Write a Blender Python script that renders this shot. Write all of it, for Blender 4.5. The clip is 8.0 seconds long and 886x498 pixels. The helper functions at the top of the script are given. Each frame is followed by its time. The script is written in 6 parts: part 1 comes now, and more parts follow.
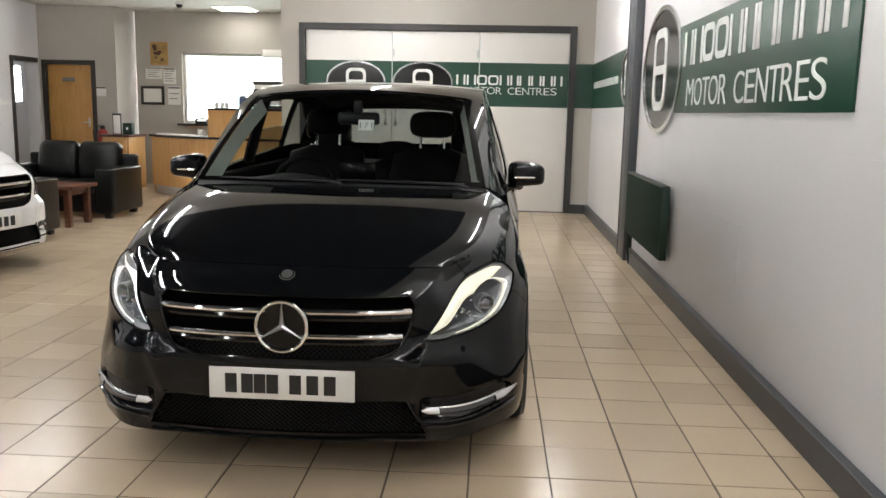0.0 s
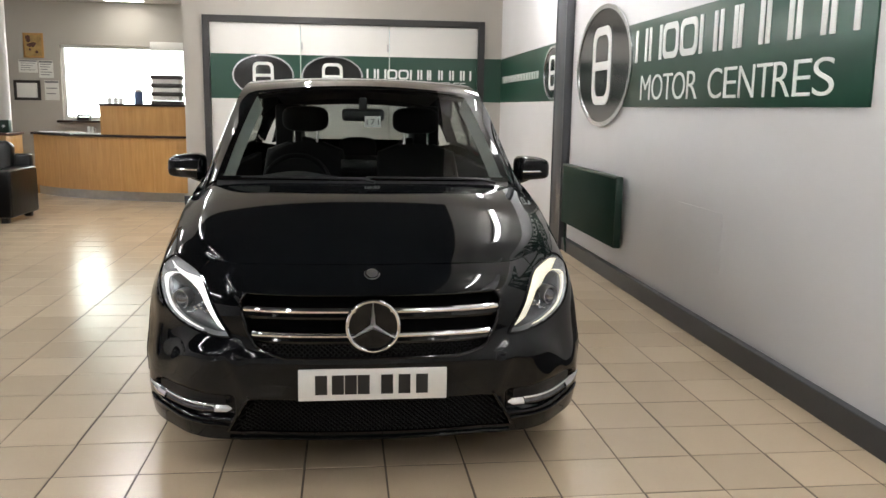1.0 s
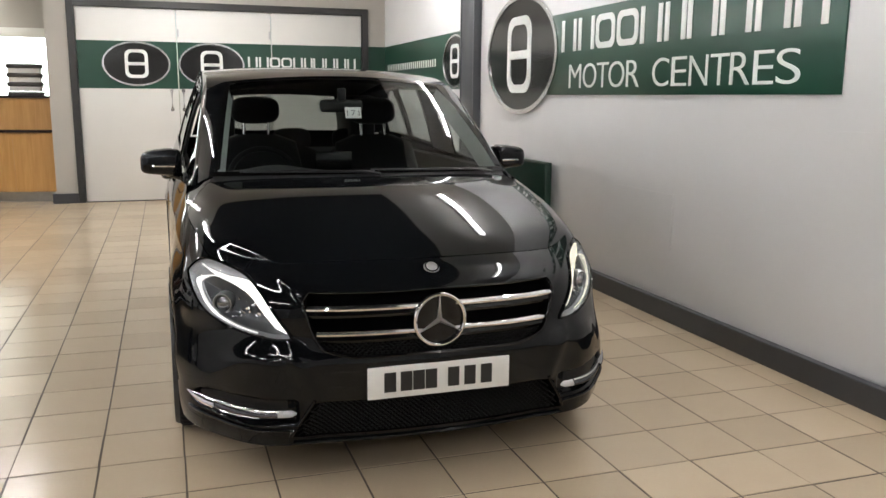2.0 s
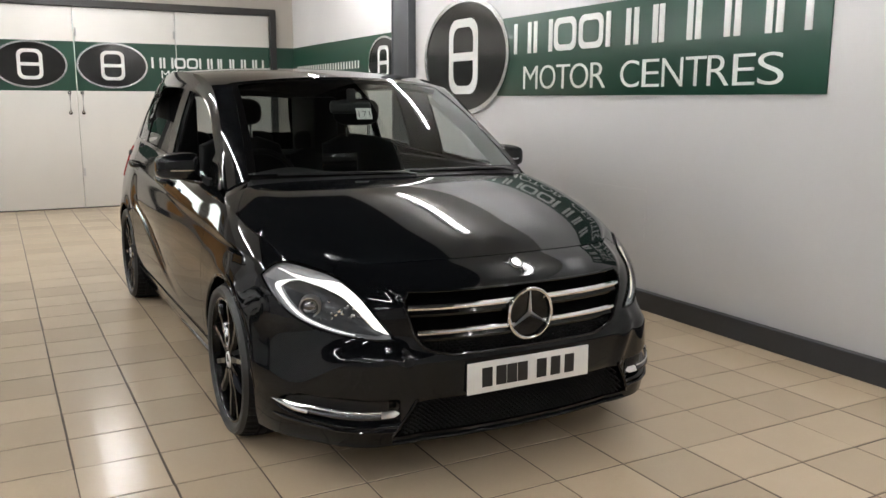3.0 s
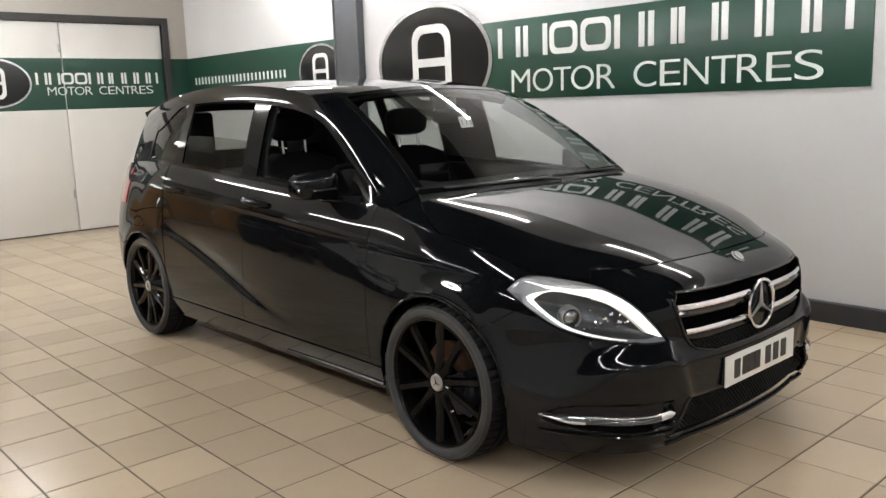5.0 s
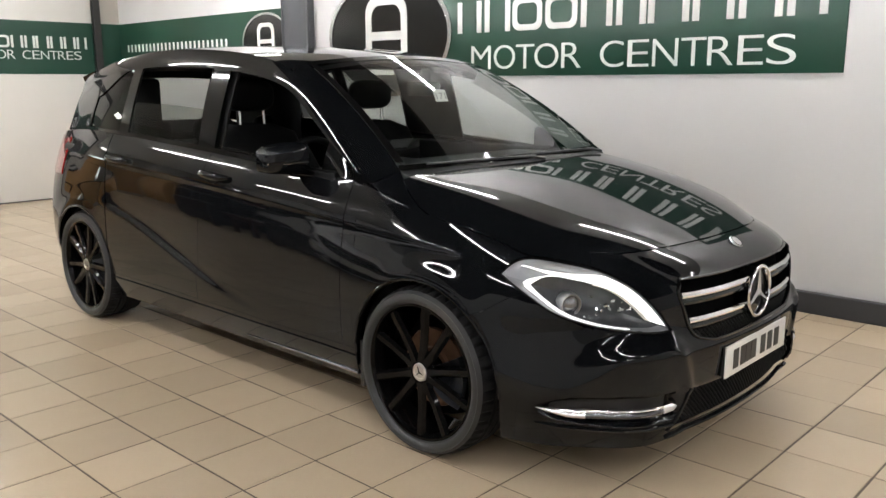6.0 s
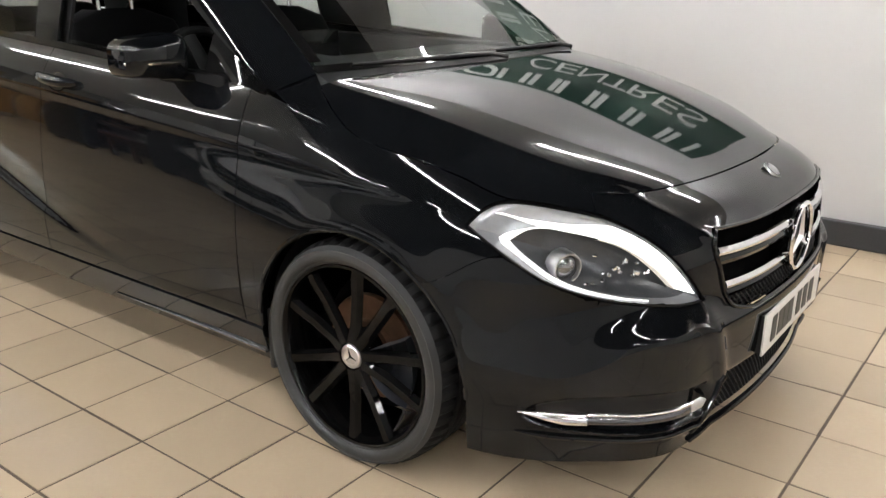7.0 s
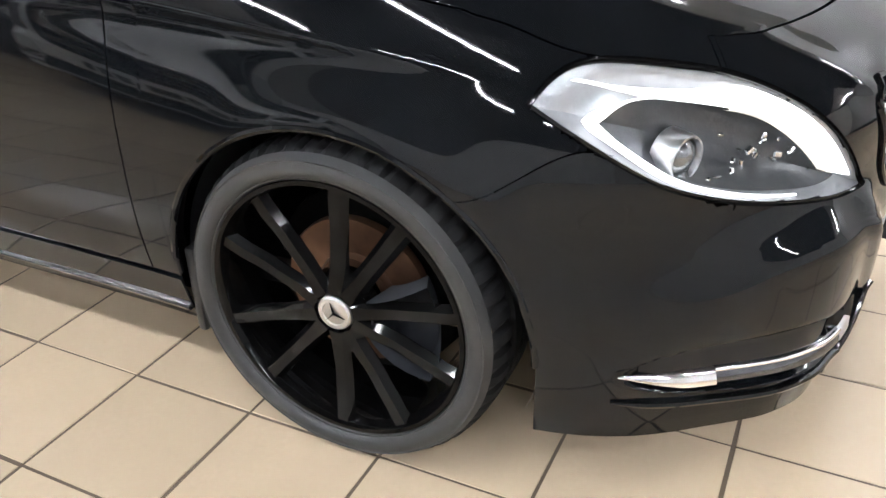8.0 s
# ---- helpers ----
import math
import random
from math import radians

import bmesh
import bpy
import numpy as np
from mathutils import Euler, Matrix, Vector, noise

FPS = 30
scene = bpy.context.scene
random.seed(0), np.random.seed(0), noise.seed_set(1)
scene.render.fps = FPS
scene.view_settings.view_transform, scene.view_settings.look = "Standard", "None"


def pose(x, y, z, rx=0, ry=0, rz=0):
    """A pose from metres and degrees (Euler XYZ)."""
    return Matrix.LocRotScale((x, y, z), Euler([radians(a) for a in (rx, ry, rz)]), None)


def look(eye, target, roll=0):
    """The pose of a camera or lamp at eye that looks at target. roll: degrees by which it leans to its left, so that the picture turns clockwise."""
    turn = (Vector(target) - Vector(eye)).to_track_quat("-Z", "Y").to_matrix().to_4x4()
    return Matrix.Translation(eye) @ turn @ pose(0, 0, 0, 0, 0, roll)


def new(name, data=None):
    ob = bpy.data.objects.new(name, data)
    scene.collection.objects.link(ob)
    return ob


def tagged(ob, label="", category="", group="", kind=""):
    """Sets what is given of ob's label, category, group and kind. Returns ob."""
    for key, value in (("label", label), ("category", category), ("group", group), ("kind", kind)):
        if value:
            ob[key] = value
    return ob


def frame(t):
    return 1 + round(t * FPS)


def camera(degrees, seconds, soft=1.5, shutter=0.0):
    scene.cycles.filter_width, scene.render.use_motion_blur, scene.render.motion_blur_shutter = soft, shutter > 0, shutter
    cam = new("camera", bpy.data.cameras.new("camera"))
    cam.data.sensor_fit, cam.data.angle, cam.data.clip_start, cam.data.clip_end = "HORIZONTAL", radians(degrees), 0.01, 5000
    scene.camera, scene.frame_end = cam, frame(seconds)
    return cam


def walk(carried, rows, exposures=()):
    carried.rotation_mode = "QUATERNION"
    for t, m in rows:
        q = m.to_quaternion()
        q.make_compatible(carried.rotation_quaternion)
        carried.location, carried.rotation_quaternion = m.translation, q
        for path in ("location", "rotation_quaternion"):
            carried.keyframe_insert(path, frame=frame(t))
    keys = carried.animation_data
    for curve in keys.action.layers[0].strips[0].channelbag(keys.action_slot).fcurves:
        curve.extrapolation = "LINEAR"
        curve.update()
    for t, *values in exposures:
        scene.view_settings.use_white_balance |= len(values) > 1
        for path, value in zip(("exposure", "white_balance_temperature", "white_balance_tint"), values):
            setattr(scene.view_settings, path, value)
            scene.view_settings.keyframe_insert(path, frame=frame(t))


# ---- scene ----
cam = camera(56.0, 8.0)
PATH = [
    (0, (0.16, 0.071, 1.354), (0.05, 2.042, 1.03), 1.2),
    (0.5, (-0.24, 0.068, 1.362), (-0.196, 2.041, 1.038), 1.2),
    (1, (-0.65, 0.043, 1.354), (-0.418, 2.001, 1.021), 0.9),
    (1.5, (-1.021, 0.073, 1.355), (-0.599, 1.997, 1.009), 0.3),
    (1.7, (-1.175, 0.128, 1.362), (-0.676, 2.032, 1.007), 0.2),
    (2.8, (-2.062, 0.394, 1.349), (-1.18, 2.155, 1.003), 0.6),
    (3, (-2.194, 0.468, 1.349), (-1.264, 2.204, 0.997), 0.2),
    (3.5, (-2.601, 0.688, 1.369), (-1.534, 2.344, 1.022), 0.1),
    (4, (-2.975, 0.892, 1.37), (-1.809, 2.481, 1.03), -0.3),
    (4.5, (-3.244, 1.128, 1.371), (-2.004, 2.659, 1.03), -1.4),
    (4.7, (-3.343, 1.265, 1.383), (-2.069, 2.768, 1.037), -1.7),
    (5.8, (-3.544, 1.609, 1.365), (-2.137, 2.981, 0.997), -1.1),
    (6, (-3.46, 1.708, 1.344), (-2.027, 3.047, 0.95), -0.2),
    (6.5, (-3.106, 2.011, 1.3), (-1.635, 3.28, 0.826), 0.8),
    (7, (-2.871, 2.335, 1.268), (-1.355, 3.48, 0.643), 0.4),
    (7.5, (-2.678, 2.691, 1.18), (-1.127, 3.661, 0.372), -1.0),
    (8, (-2.44, 3.014, 1.12), (-0.872, 3.784, 0.146), -1.2),
]
walk(cam, [(t, look(eye, target, roll)) for t, eye, target, roll in PATH],
     exposures=[(0, 0.1, 6500, 10), (1.5, 0.1, 6500, 10), (3.5, 0.0, 6500, 10), (4.7, 0.15, 6500, 10), (6, 0.34, 6500, 10), (7, 0.69, 6500, 10), (7.5, 0.99, 6500, 10), (8, 1.30, 6050, 10)])
# ---------------------------------------------------------------- light
world = bpy.data.worlds.new("world")
scene.world = world
world.use_nodes = True
bg = world.node_tree.nodes["Background"]
sky = world.node_tree.nodes.new("ShaderNodeTexSky")
sky.sky_type, sky.sun_disc = "NISHITA", False
sky.sun_elevation, sky.sun_rotation = radians(35), radians(160)
world.node_tree.links.new(sky.outputs[0], bg.inputs[0])
bg.inputs[1].default_value = 0.1
scene.view_settings.exposure = 0.0

TUBE_POWER = 146.0      # fluorescent battens over the open floor
WALL_TUBE_POWER = 82.0   # battens along the wall
WINDOW_POWER = 11.0       # daylight backdrop behind the reception window
CEILING_Z = 2.98

# ---------------------------------------------------------------- materials


def material(name, base=(0.5, 0.5, 0.5), rough=0.5, metal=0.0, vary=0.0, scale=8.0, bump=0.0, bump_scale=60.0,
             coat=0.0, random_from="", random_amount=0.0, fine=0.0, stain=0.0, ior=1.5, rough_vary=0.0):
    """A principled material with variation at two scales, a fine bump and, if asked, a shade per object or island."""
    m = bpy.data.materials.new(name)
    m.use_nodes = True
    nt = m.node_tree
    n, link = nt.nodes, nt.links.new
    b = n["Principled BSDF"]
    b.inputs["Roughness"].default_value = rough
    b.inputs["Metallic"].default_value = metal
    b.inputs["Coat Weight"].default_value = coat
    b.inputs["Coat Roughness"].default_value = 0.02
    b.inputs["IOR"].default_value = ior
    b.inputs["Base Color"].default_value = (*base, 1)
    co = n.new("ShaderNodeTexCoord").outputs["Object"]
    colour = None

    def mixed(factor, amount, dark):
        nonlocal colour
        r = n.new("ShaderNodeMapRange")
        r.inputs[1].default_value, r.inputs[2].default_value = 0.3, 0.7
        r.inputs[3].default_value, r.inputs[4].default_value = 0.0, amount
        link(factor, r.inputs[0])
        x = n.new("ShaderNodeMix")
        x.data_type = "RGBA"
        if colour is None:
            x.inputs[6].default_value = (*base, 1)
        else:
            link(colour, x.inputs[6])
        x.inputs[7].default_value = (*dark, 1)
        link(r.outputs[0], x.inputs[0])
        colour = x.outputs[2]

    def noise_tex(s, detail=4.0):
        t = n.new("ShaderNodeTexNoise")
        t.inputs["Scale"].default_value, t.inputs["Detail"].default_value = s, detail
        link(co, t.inputs["Vector"])
        return t.outputs["Fac"]

    if vary:
        mixed(noise_tex(scale), 1.0, tuple(c * (1 - vary) for c in base))
    if fine:
        mixed(noise_tex(scale * 14, 2.0), 1.0, tuple(c * (1 - fine) for c in base))
    if stain:
        mixed(noise_tex(scale * 0.23, 6.0), 1.0, (base[0] * (1 - stain), base[1] * (1 - stain * 1.06), base[2] * (1 - stain * 1.15)))
    if random_from:
        src = n.new("ShaderNodeObjectInfo").outputs["Random"] if random_from == "object" else n.new("ShaderNodeNewGeometry").outputs["Random Per Island"]
        hsv = n.new("ShaderNodeHueSaturation")
        r = n.new("ShaderNodeMapRange")
        r.inputs[3].default_value, r.inputs[4].default_value = 1 - random_amount, 1 + random_amount
        link(src, r.inputs[0])
        link(r.outputs[0], hsv.inputs["Value"])
        if colour is None:
            hsv.inputs["Color"].default_value = (*base, 1)
        else:
            link(colour, hsv.inputs["Color"])
        colour = hsv.outputs[0]
    if colour is not None:
        link(colour, b.inputs["Base Color"])
    if rough_vary:
        r = n.new("ShaderNodeMapRange")
        r.inputs[1].default_value, r.inputs[2].default_value = 0.3, 0.7
        r.inputs[3].default_value, r.inputs[4].default_value = rough, rough + rough_vary
        link(noise_tex(scale * 0.7, 5.0), r.inputs[0])
        link(r.outputs[0], b.inputs["Roughness"])
    if bump:
        bm_ = n.new("ShaderNodeBump")
        bm_.inputs["Strength"].default_value = bump
        bm_.inputs["Distance"].default_value = 0.002
        link(noise_tex(bump_scale), bm_.inputs["Height"])
        link(bm_.outputs[0], b.inputs["Normal"])
    return m


def glow(name, colour, strength):
    m = bpy.data.materials.new(name)
    m.use_nodes = True
    b = m.node_tree.nodes["Principled BSDF"]
    b.inputs["Base Color"].default_value = (*colour, 1)
    b.inputs["Emission Color"].default_value = (*colour, 1)
    b.inputs["Emission Strength"].default_value = strength
    return m


def sheet_glass(name, tint=(0.8, 0.85, 0.83), ior=1.5):
    """One sheet stands for a pane: clear, with gloss by Fresnel."""
    m = bpy.data.materials.new(name)
    m.use_nodes = True
    n, link = m.node_tree.nodes, m.node_tree.links.new
    n.remove(n["Principled BSDF"])
    clear, gloss = n.new("ShaderNodeBsdfTransparent"), n.new("ShaderNodeBsdfGlossy")
    clear.inputs[0].default_value = (*tint, 1)
    gloss.inputs["Roughness"].default_value = 0.01
    # gloss rises towards grazing angles, the same from both sides of the sheet
    facing, power, rise, mix = n.new("ShaderNodeLayerWeight"), n.new("ShaderNodeMath"), n.new("ShaderNodeMapRange"), n.new("ShaderNodeMixShader")
    facing.inputs["Blend"].default_value = 0.5
    power.operation = "POWER"
    power.inputs[1].default_value = 5.0
    rise.inputs["To Min"].default_value = ((ior - 1) / (ior + 1)) ** 2
    link(facing.outputs["Facing"], power.inputs[0])
    link(power.outputs[0], rise.inputs["Value"])
    link(rise.outputs[0], mix.inputs[0])
    link(clear.outputs[0], mix.inputs[1])
    link(gloss.outputs[0], mix.inputs[2])
    link(mix.outputs[0], n["Material Output"].inputs["Surface"])
    return m


def wood(name, light, dark, scale=3.0, rough=0.35, across=(9, 9, 0.7)):
    m = bpy.data.materials.new(name)
    m.use_nodes = True
    n, link = m.node_tree.nodes, m.node_tree.links.new
    b = n["Principled BSDF"]
    b.inputs["Roughness"].default_value = rough
    co, mp = n.new("ShaderNodeTexCoord"), n.new("ShaderNodeMapping")
    mp.inputs["Scale"].default_value = across
    link(co.outputs["Object"], mp.inputs[0])
    t = n.new("ShaderNodeTexNoise")
    t.inputs["Scale"].default_value, t.inputs["Detail"].default_value, t.inputs["Distortion"].default_value = scale, 6, 0.8
    link(mp.outputs[0], t.inputs["Vector"])
    r = n.new("ShaderNodeValToRGB")
    r.color_ramp.elements[0].color, r.color_ramp.elements[1].color = (*dark, 1), (*light, 1)
    r.color_ramp.elements[0].position, r.color_ramp.elements[1].position = 0.3, 0.65
    link(t.outputs["Fac"], r.inputs[0])
    link(r.outputs[0], b.inputs["Base Color"])
    return m


M_WALL = material("wall_paint", (0.755, 0.757, 0.772), 0.5, vary=0.10, scale=1.3, bump=0.22, bump_scale=180, stain=0.18)
M_WALL_GREY = material("grey_wall_paint", (0.445, 0.42, 0.38), 0.6, vary=0.06, scale=1.2, bump=0.15, bump_scale=180)
M_CEILING = material("ceiling_paint", (0.72, 0.71, 0.68), 0.8, vary=0.05, scale=1.5, bump=0.2, bump_scale=120)
M_DARK_CEILING = material("dark_ceiling_tile", (0.012, 0.012, 0.013), 0.9, vary=0.3, scale=2.0)
M_SKIRTING = material("skirting_paint", (0.045, 0.047, 0.053), 0.4, vary=0.25, scale=5, fine=0.2, bump=0.2)
M_TILE = material("floor_tile", (0.555, 0.442, 0.310), 0.18, vary=0.10, scale=5, fine=0.08, random_from="object", random_amount=0.085, bump=0.05, bump_scale=40, stain=0.05, rough_vary=0.05)
M_TILE_JOINED = material("floor_tile_field", (0.555, 0.442, 0.310), 0.18, vary=0.10, scale=5, fine=0.08, random_from="island", random_amount=0.085, bump=0.05, bump_scale=40, stain=0.05, rough_vary=0.05)
M_GROUT = material("grout", (0.13, 0.095, 0.065), 0.85, vary=0.4, scale=6, fine=0.3)
M_DOOR_WHITE = material("white_door_paint", (0.78, 0.77, 0.74), 0.45, vary=0.04, scale=2, bump=0.1)
M_GREEN = material("green_vinyl", (0.009, 0.052, 0.032), 0.35, vary=0.12, scale=3, fine=0.05)
M_SIGN_WHITE = material("white_sign_vinyl", (0.82, 0.84, 0.82), 0.4, vary=0.05)
M_SIGN_BLACK = material("black_sign_gloss", (0.012, 0.012, 0.012), 0.15, vary=0.3, scale=3)
M_SIGN_SILVER = material("silver_sign_rim", (0.72, 0.73, 0.74), 0.22, 0.9, vary=0.15, scale=6)
M_RADIATOR = material("green_radiator_enamel", (0.006, 0.030, 0.020), 0.35, vary=0.15, scale=6, bump=0.1)
M_COLUMN = material("grey_steel_paint", (0.060, 0.064, 0.072), 0.45, vary=0.2, scale=4, bump=0.15)
M_DOOR_FRAME = material("dark_door_frame_paint", (0.026, 0.025, 0.025), 0.45, vary=0.2, scale=5, bump=0.15)
M_PAINT = material("black_car_paint", (0.0035, 0.0040, 0.0048), 0.04, ior=1.35)
M_PAINT_WHITE = material("white_car_paint", (0.78, 0.79, 0.80), 0.08)
M_TRIM = material("black_plastic", (0.012, 0.012, 0.013), 0.45, vary=0.3, scale=30, bump=0.2, bump_scale=400)
M_GLOSS_BLACK = material("gloss_black_plastic", (0.004, 0.004, 0.004), 0.06, ior=1.38)
M_MESH = material("black_mesh", (0.004, 0.004, 0.004), 0.5, ior=1.2)
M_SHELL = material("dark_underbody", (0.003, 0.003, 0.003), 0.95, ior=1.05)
M_CHROME = material("chrome", (0.82, 0.82, 0.83), 0.07, 1.0, vary=0.05, scale=20)
M_SATIN = material("satin_silver", (0.62, 0.62, 0.63), 0.28, 1.0, vary=0.1, scale=30)
M_RIM = material("gloss_black_alloy", (0.003, 0.003, 0.003), 0.06, vary=0.3, scale=20, ior=1.23)
M_TYRE = material("tyre_rubber", (0.006, 0.006, 0.0065), 0.8, ior=1.3, vary=0.35, scale=14, fine=0.2, bump=0.3, bump_scale=260)
M_TYRE_WALL = material("dusty_sidewall_rubber", (0.035, 0.037, 0.039), 0.55, vary=0.5, scale=16, fine=0.35, bump=0.3, bump_scale=300, stain=0.45)
M_DISC = material("brake_disc_steel", (0.15, 0.082, 0.05), 0.4, 0.7, vary=0.35, scale=25)
M_CALIPER = material("caliper_iron", (0.035, 0.038, 0.045), 0.45, 0.3, vary=0.4, scale=30)
M_LEATHER = material("black_upholstery", (0.004, 0.004, 0.0045), 0.6, ior=1.25, vary=0.3, scale=25, bump=0.3, bump_scale=250)
M_HEADLINING = material("dark_headlining", (0.03, 0.03, 0.03), 0.9, vary=0.2)
M_PILLAR_TRIM = material("pale_grey_trim", (0.36, 0.38, 0.36), 0.8, vary=0.15, scale=30)
M_DASH = material("dark_dashboard", (0.035, 0.036, 0.036), 0.65, ior=1.3, vary=0.25, scale=30, bump=0.4, bump_scale=500)
M_GLASS = sheet_glass("window_glass", (0.73, 0.77, 0.75), 1.7)
M_SIDE_GLASS = sheet_glass("side_window_glass", (0.80, 0.83, 0.81), 1.3)
M_TINT = sheet_glass("tinted_window_glass", (0.58, 0.61, 0.59), 1.3)
M_DARK_TINT = sheet_glass("dark_tinted_glass", (0.42, 0.44, 0.43), 1.3)
M_LENS = sheet_glass("lamp_lens", (0.95, 0.96, 0.97), 1.06)
M_REFLECTOR = material("lamp_reflector", (0.43, 0.435, 0.45), 0.24, 0.45, vary=0.22, scale=45, fine=0.15, bump=0.5, bump_scale=90)
M_SMOKED = material("smoked_chrome", (0.30, 0.30, 0.31), 0.22, 1.0, vary=0.15, scale=30)
M_FOG = material("dark_strip_lens", (0.13, 0.13, 0.14), 0.14, 0.9, vary=0.2, scale=40)
M_LAMP_DARK = material("lamp_bezel", (0.10, 0.102, 0.108), 0.22, 0.5, vary=0.4, scale=30, fine=0.2, bump=0.6, bump_scale=70)
M_DRL = glow("daytime_light", (1.0, 0.98, 0.93), 1.5)
# weak emission that imitates the soft glow spilling beside the light guide
M_DRL_HALO = glow("guide_halo_glow", (1.0, 0.95, 0.85), 0.20)
M_DRL_DIM = glow("dim_daytime_light", (1.0, 0.98, 0.95), 0.7)
M_DRL_WARM = glow("warm_daytime_light", (1.0, 0.95, 0.74), 0.62)
M_DRL_DIM_WARM = glow("dim_warm_daytime_light", (1.0, 0.95, 0.78), 0.36)
M_PLATE = material("white_plate", (0.78, 0.78, 0.75), 0.3, vary=0.05, scale=30)
M_PLATE_BAR = material("plate_black", (0.01, 0.01, 0.01), 0.4)
M_RED = material("red_lamp_lens", (0.35, 0.006, 0.006), 0.12, coat=1.0)
M_SOFA = material("black_leather", (0.0045, 0.005, 0.005), 0.30, vary=0.35, scale=9, fine=0.2, bump=0.7, bump_scale=16, ior=1.32)
M_BEECH = wood("beech_veneer", (0.60, 0.34, 0.125), (0.50, 0.265, 0.085))
M_OAK_DOOR = wood("oak_door_veneer", (0.50, 0.28, 0.09), (0.40, 0.20, 0.06))
M_DARK_WOOD = wood("dark_stained_wood", (0.10, 0.035, 0.02), (0.05, 0.018, 0.012), across=(2, 9, 9))
M_GRANITE = material("dark_worktop", (0.035, 0.022, 0.02), 0.2, vary=0.4, scale=60, fine=0.3)
M_STEEL = material("brushed_steel", (0.55, 0.55, 0.55), 0.35, 1.0, vary=0.15, scale=14)
M_PAPER = material("white_paper", (0.78, 0.78, 0.75), 0.7, vary=0.05)
M_CARD = material("white_card", (0.86, 0.86, 0.85), 0.6, vary=0.04)
M_INK = material("grey_print", (0.16, 0.16, 0.17), 0.7)
M_FRAME = material("dark_picture_frame", (0.035, 0.028, 0.024), 0.4, vary=0.3, scale=20)
M_WALL_TUBE = glow("wall_fluorescent_diffuser", (1.0, 0.99, 0.982), WALL_TUBE_POWER)
M_TUBE = glow("fluorescent_diffuser", (1.0, 0.99, 0.982), TUBE_POWER)
M_PANEL_LIGHT = glow("ceiling_panel_light", (1.0, 0.96, 0.88), 13.0)
M_SKY_PANE = glow("bright_daylight", (1.0, 1.0, 1.0), WINDOW_POWER)
M_BATTEN = material("white_batten_steel", (0.75, 0.75, 0.74), 0.4)

# ---------------------------------------------------------------- mesh helpers


def part(name, bm, mat, parent=None, label="", smooth=True, sharp=35):
    """Links a bmesh as one mesh object under parent."""
    me = bpy.data.meshes.new(name)
    bmesh.ops.remove_doubles(bm, verts=bm.verts, dist=1e-5)
    if smooth:
        for f in bm.faces:
            f.smooth = True
        for e in bm.edges:
            e.smooth = len(e.link_faces) != 2 or e.calc_face_angle(0) < radians(sharp)
    bm.to_mesh(me)
    bm.free()
    for one in (mat if isinstance(mat, (list, tuple)) else [mat]):
        me.materials.append(one)
    ob = new(name, me)
    ob.parent = parent
    if label:
        ob["label"] = label
    return ob


def thing(name, place, label, category, group="", turn=0.0, kind=""):
    ob = new(name)
    ob.matrix_basis = pose(*place, 0, 0, turn)
    return tagged(ob, label, category, group, kind)


def add_box(bm, lo, hi, bevel=0.0, segments=2):
    made = bmesh.ops.create_cube(bm, size=1.0)["verts"]
    lo, hi = Vector(lo), Vector(hi)
    for v in made:
        v.co = Vector((lo[i] + (v.co[i] + 0.5) * (hi[i] - lo[i]) for i in range(3)))
    if bevel:
        edges = {e for v in made for e in v.link_edges}
        bmesh.ops.bevel(bm, geom=list(edges), offset=bevel, segments=segments, affect="EDGES", profile=0.5)
    return bm


def box(lo, hi, bevel=0.0, segments=2):
    return add_box(bmesh.new(), lo, hi, bevel, segments)


def add_cyl(bm, a, b, r, r2=None, n=20, caps=True):
    a, b = Vector(a), Vector(b)
    d = b - a
    m = Matrix.Translation((a + b) / 2) @ d.to_track_quat("Z", "Y").to_matrix().to_4x4()
    bmesh.ops.create_cone(bm, cap_ends=caps, segments=n, radius1=r, radius2=r if r2 is None else r2, depth=d.length, matrix=m)
    return bm


def lathe(profile, n=48, axis="x", bm=None, closed=False):
    """Turns (radius, height) pairs about an axis."""
    bm = bm or bmesh.new()
    rings = []
    for k in range(n):
        a = 2 * math.pi * k / n
        ring = []
        for r, h in profile:
            c, s = r * math.cos(a), r * math.sin(a)
            ring.append(bm.verts.new({"x": (h, c, s), "y": (c, h, s), "z": (c, s, h)}[axis]))
        rings.append(ring)
    count = len(profile)
    for k in range(n):
        p, q = rings[k], rings[(k + 1) % n]
        for i in range(count if closed else count - 1):
            j = (i + 1) % count
            bm.faces.new((p[i], p[j], q[j], q[i]))
    return bm


